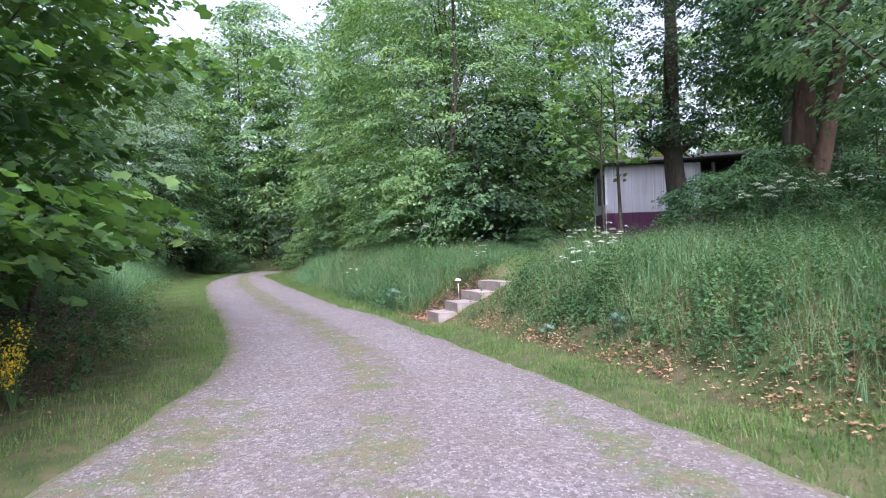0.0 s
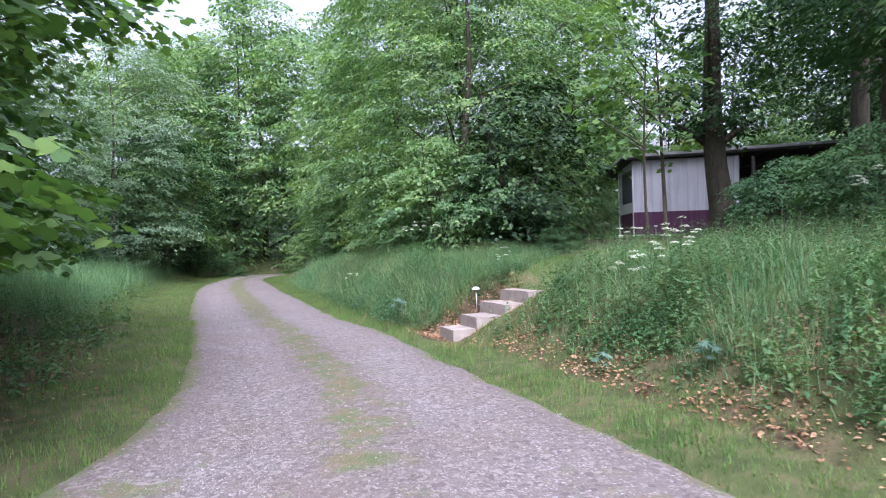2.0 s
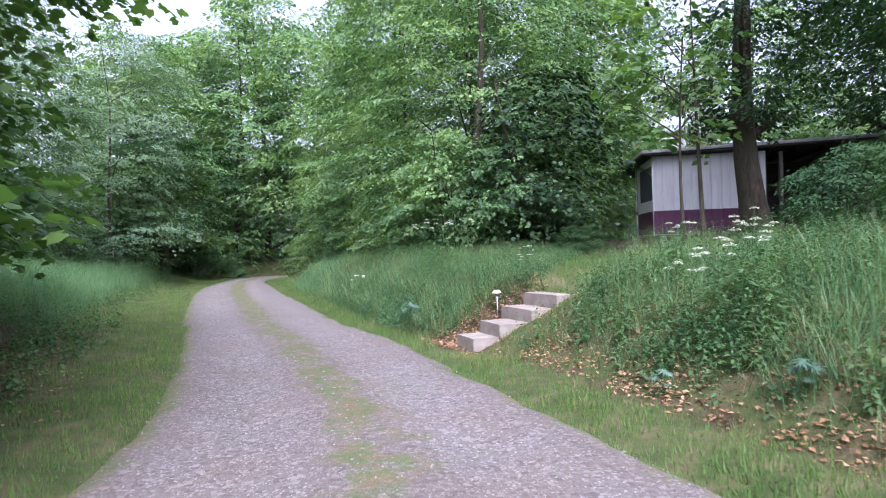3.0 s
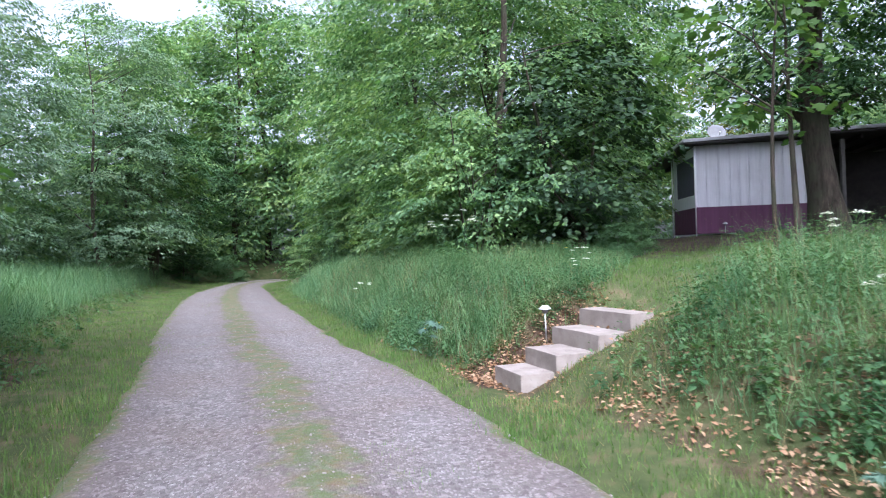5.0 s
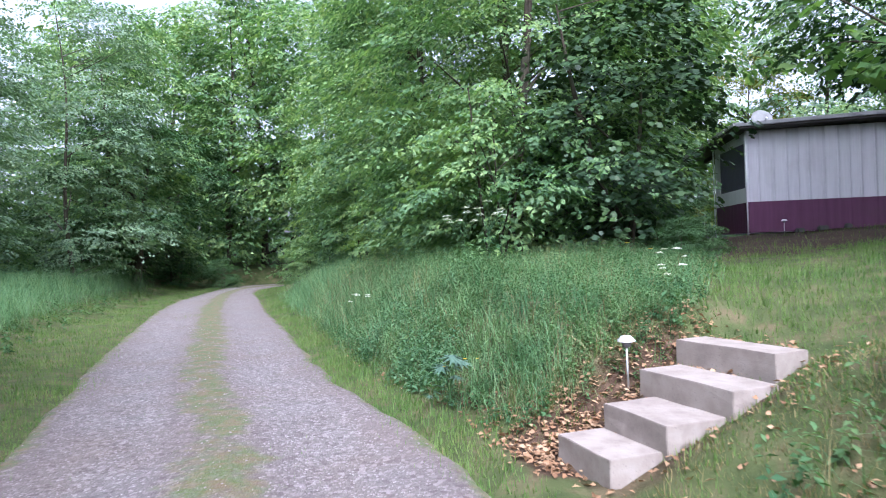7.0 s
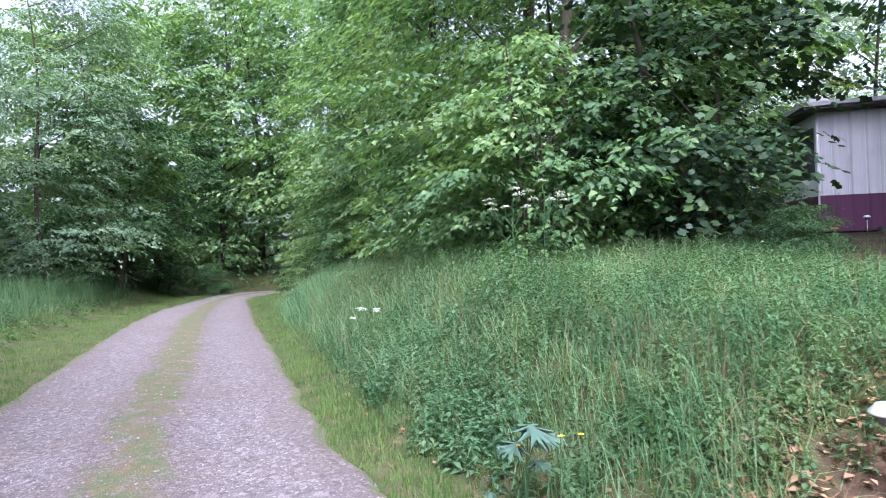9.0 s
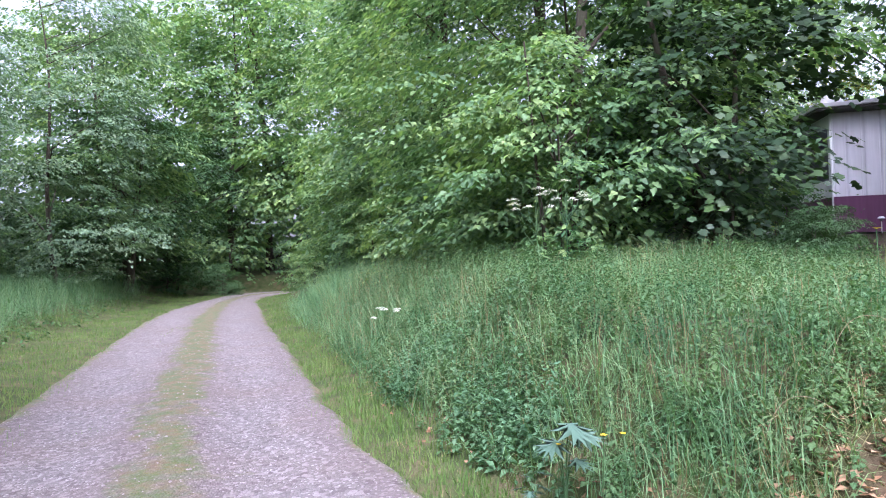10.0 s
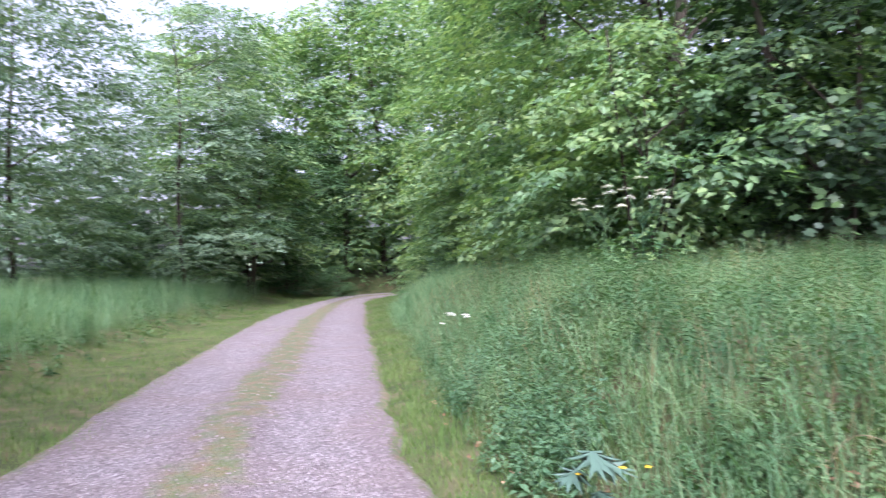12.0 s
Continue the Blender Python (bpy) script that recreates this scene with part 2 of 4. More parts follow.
# ---- mesh helpers ----
def mesh_np(name, verts, tris, material, smooth=False, attrs=None):
    """A mesh from numpy arrays of corners and triangles (or quads)."""
    me = bpy.data.meshes.new(name)
    verts, tris = np.asarray(verts, np.float32), np.asarray(tris, np.int32)
    k = tris.shape[1]
    me.vertices.add(len(verts))
    me.vertices.foreach_set("co", verts.ravel())
    me.loops.add(tris.size)
    me.loops.foreach_set("vertex_index", tris.ravel())
    me.polygons.add(len(tris))
    me.polygons.foreach_set("loop_start", np.arange(0, tris.size, k, dtype=np.int32))
    if smooth:
        me.polygons.foreach_set("use_smooth", np.ones(len(tris), bool))
    for key, vals in (attrs or {}).items():
        me.attributes.new(key, "FLOAT", "POINT").data.foreach_set("value", np.asarray(vals, np.float32))
    me.update(calc_edges=True)
    me.materials.append(material)
    return me


def empty(name, at=(0, 0, 0), rz=0.0):
    ob = new(name)
    ob.empty_display_size = 0.1
    ob.matrix_world = pose(*at, 0, 0, rz)
    return ob


def part(name, data, material=None, parent=None, label=""):
    """Links a bmesh or a mesh as one mesh object, under a thing or a part."""
    if isinstance(data, bmesh.types.BMesh):
        me = bpy.data.meshes.new(name)
        bmesh.ops.recalc_face_normals(data, faces=data.faces[:])
        data.to_mesh(me)
        data.free()
        me.materials.append(material)
    else:
        me = data
    ob = new(name, me)
    if parent is not None:
        ob.parent = parent
    return tagged(ob, label)


def box(sx, sy, sz, at=(0, 0, 0), bevel=0.0, m=None, bm=None):
    """A bevelled block with its base centre at a place."""
    bm2 = bmesh.new()
    bmesh.ops.create_cube(bm2, size=1.0, matrix=Matrix.Diagonal((sx, sy, sz, 1)))
    if bevel:
        bmesh.ops.bevel(bm2, geom=bm2.edges[:], offset=bevel, segments=2, affect="EDGES")
    bmesh.ops.transform(bm2, verts=bm2.verts[:], matrix=Matrix.Translation((at[0], at[1], at[2] + sz / 2)))
    if m is not None:
        bmesh.ops.transform(bm2, verts=bm2.verts[:], matrix=m)
    if bm is None:
        return bm2
    tmp = bpy.data.meshes.new("tmp")
    bm2.to_mesh(tmp)
    bm2.free()
    bm.from_mesh(tmp)
    bpy.data.meshes.remove(tmp)
    return bm


def lathe(profile, seg=20):
    """A turned solid from (radius, height) pairs."""
    bm = bmesh.new()
    rings = []
    for r, z in profile:
        if r < 1e-5:
            rings.append([bm.verts.new((0, 0, z))])
        else:
            rings.append([bm.verts.new((r * math.cos(2 * math.pi * i / seg), r * math.sin(2 * math.pi * i / seg), z)) for i in range(seg)])
    for a, b in zip(rings, rings[1:]):
        for i in range(seg):
            j = (i + 1) % seg
            q = [a[i % len(a)], a[j % len(a)], b[j % len(b)], b[i % len(b)]]
            q = [v for n_, v in enumerate(q) if v not in q[:n_]]
            if len(q) > 2:
                bm.faces.new(q)
    for f in bm.faces:
        f.smooth = True
    return bm


def tubes(paths, sides=7):
    """Tapered tubes along lists of (point, radius), as arrays."""
    V, F, base = [], [], 0
    ang = np.linspace(0, 2 * np.pi, sides, endpoint=False)
    for pts, rad in paths:
        pts = np.asarray(pts, float)
        n = len(pts)
        tan = np.gradient(pts, axis=0)
        tan /= np.linalg.norm(tan, axis=1)[:, None] + 1e-9
        ref = np.where(np.abs(tan[:, 2:3]) > 0.9, np.array([[1.0, 0, 0]]), np.array([[0, 0, 1.0]]))
        u = np.cross(tan, ref)
        u /= np.linalg.norm(u, axis=1)[:, None]
        w = np.cross(tan, u)
        for i in range(n):
            V.append(pts[i] + rad[i] * (np.cos(ang)[:, None] * u[i] + np.sin(ang)[:, None] * w[i]))
        for i in range(n - 1):
            for j in range(sides):
                a, b = base + i * sides + j, base + i * sides + (j + 1) % sides
                F.append((a, b, b + sides, a + sides))
        base += n * sides
    return np.concatenate(V), np.array(F)


# ---- the lie of the land ----
ROAD_Y = (-14, 0, 5.3, 8.3, 10.0, 12.4, 15.3, 17.5, 19.2, 23.0, 28.0, 33.0, 36.5, 39.5, 42.5, 44.2, 45.8, 47.5, 62.0)
ROAD_L = (-4.0, -2.5, -2.2, -2.5, -2.8, -3.75, -5.0, -6.05, -6.95, -8.7, -10.9, -12.8, -13.7, -14.3, -15.0, -14.8, -12.6, -7.0, 40.0)
ROAD_R = (7.0, 4.6, 3.0, 1.75, 1.0, -0.1, -1.35, -2.7, -3.5, -5.2, -7.5, -9.6, -11.2, -12.2, -12.0, -7.0, -1.0, 4.0, 50.0)
_yy = np.linspace(-14, 62, 400)


def _soft(vals):
    v = np.interp(_yy, ROAD_Y, vals)
    k = np.hanning(13)
    return np.convolve(np.pad(v, 6, mode="edge"), k / k.sum(), "valid")


_L, _R = _soft(ROAD_L), _soft(ROAD_R)


def road_left(y):
    return np.interp(y, _yy, _L)


def road_right(y):
    return np.interp(y, _yy, _R)


def smooth(a, b, v):
    t = np.clip((v - a) / (b - a), 0, 1)
    return t * t * (3 - 2 * t)


def wob(x, y, s=1.0, p=0.0):
    """A smooth uneven field between about -1 and 1."""
    return (np.sin(1.7 * s * x + 0.6 * s * y + p) + np.sin(-0.9 * s * x + 1.9 * s * y + 2.1 * p + 1.3) + np.sin(2.9 * s * x - 1.3 * s * y + 0.7 * p + 4.0) * 0.6) / 2.6


STEP_DIR = np.array([0.914, 0.406])  # the way up the steps, on plan
STEP_O = np.array([-0.20, 14.42])  # front edge of the first step, mid-width


def step_frame(x, y):
    dx, dy = x - STEP_O[0], y - STEP_O[1]
    return dx * STEP_DIR[0] + dy * STEP_DIR[1], -dx * STEP_DIR[1] + dy * STEP_DIR[0]


def ground_z(x, y):
    """Height of the ground, with the bank beside the road and the slope up to the hut."""
    x, y = np.asarray(x, float), np.asarray(y, float)
    d = (x - road_right(y)) * 0.9
    e = (road_left(y) - x) * 0.9
    foot = np.interp(y, (0, 6, 9, 12.5, 14.5, 16, 24, 34), (1.0, 0.9, 0.8, 0.85, 0.5, 0.35, 0.45, 0.6))
    high = np.interp(y, (-10, 4, 12, 15, 17, 24, 32, 45), (0.9, 0.95, 0.95, 0.78, 0.95, 0.95, 0.75, 0.35))
    bank = high * smooth(foot, foot + 1.75, d) + np.interp(y, (14, 20), (0.105, 0.080)) * np.clip(d - 2.2, 0, 11.5)
    left = 0.55 * smooth(1.2, 4.5, e) * smooth(8, 17, y) + 0.25 * smooth(1.0, 4.0, e) + 0.02 * np.clip(e - 4, 0, 30)
    z = np.where(d > 0, bank, np.where(e > 0, left, 0.0))
    rough = smooth(0.3, 1.5, np.maximum(d, e))
    z = z + rough * (0.05 * wob(x, y, 0.8) + 0.03 * wob(x, y, 2.3, 1.0))
    a, b = step_frame(x, y)
    on = smooth(1.0, 0.62, np.abs(b)) * smooth(-0.3, 0.0, a) * smooth(2.6, 1.8, a)
    ramp = np.clip(a, 0, 1.75) * 0.40 - 0.06
    ramp = ramp + 0.13 * smooth(0.34, 0.60, -b) * smooth(0.0, 0.5, a)
    return z * (1 - on) + ramp * on - np.where((d < 0) & (e < 0), 0.06, 0.06 * (1 - smooth(0, 0.3, np.maximum(d, e))))


def build_ground():
    def axis(lo, hi, step, far):
        core = np.arange(lo, hi + 1e-6, step)
        ext, s, v = [], step * 2, 0.0
        while v < far:
            s *= 1.35
            v += s
            ext.append(v)
        ext = np.array(ext)
        return np.concatenate([(lo - ext)[::-1], core, hi + ext])

    xs, ys = axis(-22, 20, 0.2, 900), axis(-8, 46, 0.2, 900)
    X, Y = np.meshgrid(xs, ys)
    Z = ground_z(X, Y)
    d = (X - road_right(Y)) * 0.9
    e = (road_left(Y) - X) * 0.9
    a, b = step_frame(X, Y)
    lit = np.where(e > 0, 0.6 * smooth(0.8, 1.6, e) * (1 - smooth(14, 22, Y)), 0)
    lit = np.maximum(lit, np.where((d > 0) & (Y < 13.5), smooth(0.6, 0.9, d) * smooth(1.6, 0.9, d) * 0.55, 0))
    lit = np.maximum(lit, np.where(d > 0, np.where(b > 0, smooth(1.3, 0.6, b), 0.55 * smooth(1.1, 0.4, -b)) * smooth(-0.6, -0.1, a) * smooth(2.2, 1.2, a) * 0.9, 0))
    lit = np.maximum(lit, np.where(d > 6, 0.3, 0))
    lit = np.maximum(lit, np.where(d > 3, smooth(18.8, 21.4, Y - 0.12 * wob(X, Y, 1.3) * 6), 0))
    nx, ny = len(xs), len(ys)
    idx = np.arange(nx * ny).reshape(ny, nx)
    q = np.stack([idx[:-1, :-1], idx[:-1, 1:], idx[1:, 1:], idx[1:, :-1]], -1).reshape(-1, 4)
    # second mask: earth by the hut where the trees' shade is painted in
    me = mesh_np("ground", np.stack([X, Y, Z], -1).reshape(-1, 3), q, EARTH, True, {"litter": lit.ravel(), "soil_shade": np.where(d > 3, smooth(19.0, 21.4, Y + 0.7 * wob(X, Y, 1.3)), 0).ravel()})
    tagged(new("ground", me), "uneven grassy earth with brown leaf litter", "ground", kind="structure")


_pr = np.random.default_rng(19)
PATCH_Y = np.sort(_pr.uniform(2.5, 24, 40))
PATCH_U = 0.5 + _pr.normal(0, 0.045, 40) - 0.05 * (PATCH_Y < 8)
PATCH_R = _pr.uniform(0.18, 0.52, 40)


def clumps(u, y):
    """Uneven clumps of growth along the middle of the lane, closing up further on."""
    best = smooth(17, 24, y) * np.exp(-((u - 0.51) / 0.12) ** 2)
    for cy, cu, cr in zip(PATCH_Y, PATCH_U, PATCH_R):
        best = np.maximum(best, np.exp(-((u - cu) * 3.6 / cr) ** 2 - ((y - cy) / (1.9 * cr)) ** 2))
    return best


def road_surface(u, y):
    """Height of the gravel: two shallow ruts and a raised middle; u runs from 0 at the one edge to 1 at the other."""
    return 0.012 + 0.035 * np.exp(-((u - 0.5) / 0.13) ** 2) - 0.02 * np.exp(-((u - 0.25) / 0.1) ** 2) - 0.02 * np.exp(-((u - 0.76) / 0.1) ** 2) + 0.008 * wob(u * 3.3, y, 1.4) - 0.06 * smooth(0.47, 0.5, np.abs(u - 0.5))


def build_road():
    ys = np.arange(-12, 61, 0.15)
    us = np.linspace(0, 1, 41)
    U, Y = np.meshgrid(us, ys)
    lo = road_left(Y) + 0.06 * wob(Y, Y * 0.3, 1.6) + 0.035 * wob(Y, Y, 4.1, 2.0)
    hi = road_right(Y) + 0.05 * wob(Y, Y * 0.4, 1.9, 3.0) + 0.035 * wob(Y, Y, 4.7, 1.0)
    X = lo + (hi - lo) * U
    Z = road_surface(U, Y)
    mid = np.interp(Y, (0, 6, 10, 14, 60), (0.42, 0.47, 0.51, 0.51, 0.51))
    strong = np.interp(Y, (-5, 5, 9, 13, 17, 24, 40), (0.62, 0.66, 0.68, 0.75, 0.85, 1.05, 1.15))
    strip = np.exp(-((U - mid) / np.interp(Y, (4, 12, 20), (0.19, 0.14, 0.125))) ** 2) * strong
    strip = strip * (0.45 + 0.75 * clumps(U, Y))
    strip = np.maximum(strip, 0.95 * smooth(0.11, 0.0, np.minimum(U, (1 - U) * 1.4)))
    side = 0.75 * smooth(9.5, 6.5, Y) * (np.exp(-((U - 0.16) / 0.14) ** 2) + np.exp(-((U - 0.83) / 0.07) ** 2))
    strip = np.maximum(strip, side)
    rut = np.maximum(np.exp(-((U - 0.25) / 0.13) ** 4), np.exp(-((U - 0.76) / 0.13) ** 4)) * smooth(4, 11, Y) + 0.6 * smooth(11, 4, Y)
    ny, nx = Y.shape
    idx = np.arange(nx * ny).reshape(ny, nx)
    q = np.stack([idx[:-1, :-1], idx[:-1, 1:], idx[1:, 1:], idx[1:, :-1]], -1).reshape(-1, 4)
    me = mesh_np("road", np.stack([X, Y, Z], -1).reshape(-1, 3), q, GRAVEL, True, {"strip": strip.ravel(), "rut": rut.ravel()})
    tagged(new("road", me), "pinkish gravel lane with two wheel ruts and mossy middle", "road", kind="structure")


build_ground()
build_road()


# ---- foliage ----
rng = np.random.default_rng(7)


def unit(v):
    return v / (np.linalg.norm(v, axis=-1, keepdims=True) + 1e-9)


def leaves_at(pos, axis, nrm, length, width, fold=0.18):
    """Folded pointed leaves: base, two sides, tip; two triangles each."""
    axis = unit(axis)
    side = unit(np.cross(axis, nrm))
    up = np.cross(side, axis)
    L, W = length[:, None], width[:, None]
    b = pos
    l_ = pos + axis * L * 0.45 - side * W * 0.5 + up * W * fold
    r_ = pos + axis * L * 0.45 + side * W * 0.5 + up * W * fold
    t = pos + axis * L - up * L * 0.08
    n = len(pos)
    V = np.stack([b, l_, t, r_], 1).reshape(-1, 3)
    i = np.arange(n)[:, None] * 4
    F = np.concatenate([i + np.array([[0, 2, 1]]), i + np.array([[0, 3, 2]])], 1).reshape(-1, 3)
    return V, F


MAPLE_OUTLINE = ((0, 0), (-0.50, 0.16), (-0.28, 0.40), (-0.46, 0.74), (0, 1.0), (0.46, 0.74), (0.28, 0.40), (0.50, 0.16))


DEEP_OUTLINE = ((0, 0), (-0.30, -0.10), (-0.18, 0.12), (-0.62, 0.20), (-0.20, 0.30), (-0.58, 0.62), (-0.14, 0.48), (-0.26, 0.92), (0, 0.62), (0.02, 1.05), (0.10, 0.60), (0.34, 0.86), (0.16, 0.44), (0.60, 0.58), (0.20, 0.28), (0.60, 0.14), (0.18, 0.10), (0.28, -0.12))


def lobed_at(pos, axis, nrm, size, outline=MAPLE_OUTLINE):
    """Lobed leaves, fans of triangles."""
    axis = unit(axis)
    side = unit(np.cross(axis, nrm))
    up = np.cross(side, axis)
    o = np.array(outline)
    k = len(o)
    sag = -0.12 * (np.abs(o[:, 0]) * 1.4 + (o[:, 1] - 0.4) ** 2)
    V = pos[:, None, :] + size[:, None, None] * (o[None, :, :1] * side[:, None, :] + o[None, :, 1:] * axis[:, None, :] + sag[None, :, None] * up[:, None, :])
    tri = np.array([[0, j, j + 1] for j in range(1, k - 1)])
    F = (np.arange(len(pos))[:, None, None] * k + tri[None]).reshape(-1, 3)
    return V.reshape(-1, 3), F


def spray_cloud(centres, outward, per, spread, leaf, droop, rs, lobed=False):
    """Flat drooping sprays of leaves round each centre."""
    n = len(centres)
    N = n * per
    c = np.repeat(centres, per, 0)
    o = np.repeat(outward, per, 0)
    side = unit(np.cross(o, np.array([0, 0, 1.0])))
    s = rs.random(N)
    w = rs.normal(0, 0.30, N) * (1.15 - s)
    sp = spread * np.repeat(rs.uniform(0.7, 1.35, n), per)
    dr = np.repeat(droop + rs.normal(0, 0.14, n), per)
    p = c + o * ((s - 0.35) * sp)[:, None] + side * (w * sp)[:, None]
    p[:, 2] += -dr * (s - 0.35) ** 2 * sp * 1.3 - np.abs(w) * sp * 0.2 + rs.normal(0, 0.028, N)
    ax = o + side * (rs.normal(0, 0.9, N) + np.sign(w) * 0.45)[:, None]
    ax[:, 2] += -0.35 - dr * 0.7 + rs.normal(0, 0.25, N)
    nr = np.stack([rs.normal(0, 0.6, N), rs.normal(0, 0.6, N), 1.35 * np.ones(N)], 1) + o * (0.35 + dr * 0.7)[:, None]
    size = leaf * rs.uniform(0.65, 1.3, N)
    if lobed:
        return lobed_at(p, ax, nr, size)
    return leaves_at(p, ax, nr, size, size * rs.uniform(0.5, 0.68, N))


def crown_points(n, height, base, radius, rs, shape="tall", lumps=34):
    """Spray centres through an uneven crown: masses on limbs, gaps between."""
    lump_a = rs.uniform(0, 2 * np.pi, lumps)
    lump_h = rs.uniform(0.05, 0.95, lumps)
    lump_r = rs.uniform(0.75, 1.15, lumps)
    u = rs.random(n * 3)
    a = rs.uniform(0, 2 * np.pi, n * 3)
    if shape == "tall":
        prof = np.interp(u, (0, 0.12, 0.35, 0.65, 0.88, 1), (0.72, 0.95, 1.0, 0.95, 0.74, 0.30))
    elif shape == "mound":
        prof = np.sqrt(np.clip(1 - (u * 0.98) ** 2, 0, 1))
    else:
        prof = np.interp(u, (0, 0.2, 0.5, 0.8, 1), (0.35, 0.85, 1.0, 0.75, 0.2))
    best = np.full(n * 3, 0.55)
    near = np.zeros(n * 3)
    for la, lh, lr in zip(lump_a, lump_h, lump_r):
        dd = ((np.angle(np.exp(1j * (a - la))) / 0.62) ** 2 + ((u - lh) / 0.058) ** 2)
        g = np.exp(-dd)
        best = np.maximum(best, 0.55 + g * (lr - 0.48))
        near = np.maximum(near, g)
    keep = rs.random(n * 3) < 0.05 + 0.95 * near
    u, a, prof, best = u[keep][:n], a[keep][:n], prof[keep][:n], best[keep][:n]
    rr = radius * prof * best * (0.5 + 0.5 * rs.random(len(u)) ** 0.45)
    out = np.stack([np.cos(a), np.sin(a), np.zeros(len(a))], 1)
    p = out * rr[:, None]
    p[:, 2] = base + u * (height - base)
    turn = rs.normal(0, 0.9, len(a))
    o = np.stack([np.cos(a + turn), np.sin(a + turn), np.zeros(len(a))], 1)
    return p, o


def tree_model(name, height, base, radius, sprays, per, spread, leaf, leaf_material, bark, trunk_r, droop=0.45, shape="tall", seed=1, lobed=False, stems=1, limbs=10, lean=0.25):
    """A tree as trunk, branches and crown."""
    rs = np.random.default_rng(seed)
    thing = empty(name)
    pts, out = crown_points(sprays, height, base, radius, rs, shape)
    V, F = spray_cloud(pts, out, per, spread, leaf, droop, rs, lobed)
    part("crown", mesh_np("crown", V, F, leaf_material), parent=thing)
    # larger leaves added inside the lower crown to block light and darken gaps
    low = np.flatnonzero(pts[:, 2] < base + 0.38 * (height - base))
    rin = np.random.default_rng(seed + 500)
    inner = rin.choice(low, max(4, len(low) // 4), replace=False)
    core = pts[inner] * np.array([0.45, 0.45, 0.9])
    V, F = spray_cloud(core, out[inner], 14, spread * 0.8, leaf * 1.5, droop, rin)
    part("light_blocking_foliage", mesh_np("light_blocking_foliage", V, F, leaf_material), parent=thing)
    trunk_paths = []
    for s_ in range(stems):
        h = np.linspace(-0.3, height * (0.9 if s_ == 0 else 0.7), 12)
        ph = rs.uniform(0, 6, 2)
        off = rs.normal(0, 1, 2) * (0.0 if stems == 1 else 0.25)
        grow = rs.normal(0, lean, 2)
        f = (h + 0.3) / height
        x = off[0] + grow[0] * f * 2 + 0.10 * np.sin(h * 0.7 + ph[0])
        y = off[1] + grow[1] * f * 2 + 0.10 * np.sin(h * 0.6 + ph[1])
        r = trunk_r * (1.0 if s_ == 0 else 0.7) * (1 - f * 0.92) * (1 + 0.45 * np.exp(-(h + 0.3) * 2.2))
        trunk_paths.append((np.stack([x, y, h], 1), np.maximum(r, 0.012)))
    Vt, Ft = tubes(trunk_paths, 10)
    part("trunk", mesh_np("trunk", Vt, Ft, bark, True), parent=thing)
    for i in rs.choice(len(pts), min(limbs, len(pts)), replace=False):
        end = pts[i]
        tp, tr = trunk_paths[i % stems]
        hz = max(0.35, end[2] - 0.55 * np.hypot(end[0], end[1]) - 0.2)
        st = np.array([np.interp(hz, tp[:, 2], tp[:, 0]), np.interp(hz, tp[:, 2], tp[:, 1]), hz])
        r0 = np.interp(hz, tp[:, 2], tr) * 0.42 + 0.008
        t = np.linspace(0, 1, 6)[:, None]
        mid = (st + end) / 2 + np.array([rs.normal(0, 0.12), rs.normal(0, 0.12), 0.15])
        line = (1 - t) ** 2 * st + 2 * t * (1 - t) * mid + t ** 2 * end
        Vl, Fl = tubes([(line, np.linspace(r0, 0.008, 6))], 5)
        part("branch", mesh_np("branch", Vl, Fl, bark, True), parent=thing)
    return thing


def place(model, x, y, turn, size=1.0, drop=0.0, first=False):
    m = pose(x, y, float(ground_z(x, y)) - drop, 0, 0, turn) @ Matrix.Scale(size, 4)
    if first:
        model.matrix_world = m
        return model
    ob = copy_thing(model, pose(x, y, float(ground_z(x, y)) - drop, 0, 0, turn))
    ob.scale = (size, size, size)
    return ob


def stand(model, label, category, group, spots):
    """The first spot takes the model itself; copies take the others."""
    tagged(model, label, category, group)
    for i, (x, y, turn, size) in enumerate(spots):
        place(model, x, y, turn, size, 0.05, first=(i == 0))


# hornbeams behind the grassy hump, leafy to the ground
hb1 = tree_model("hornbeam", 13.5, 0.4, 4.0, 640, 60, 1.75, 0.130, LEAF_HORNBEAM, BARK, 0.16, seed=11)
hb2 = tree_model("hornbeam", 12.0, 0.2, 3.7, 580, 60, 1.7, 0.125, LEAF_HORNBEAM, BARK, 0.13, seed=12, stems=2)
stand(hb1, "tall hornbeam with layered bright green leaves to the ground", "tree", "trees behind the grassy hump", [(-0.3, 24.2, 0, 0.95), (-3.6, 35.0, 200, 1.25)])
stand(hb2, "many-stemmed hornbeam with drooping green sprays", "tree", "trees behind the grassy hump", [(-3.0, 30.4, 0, 1.0), (-0.2, 30.0, 40, 1.3), (-5.6, 35.6, 200, 0.9)])
hb3 = tree_model("hornbeam", 13.0, 0.3, 3.9, 430, 36, 1.8, 0.205, LEAF_HORNBEAM, BARK, 0.15, seed=15)
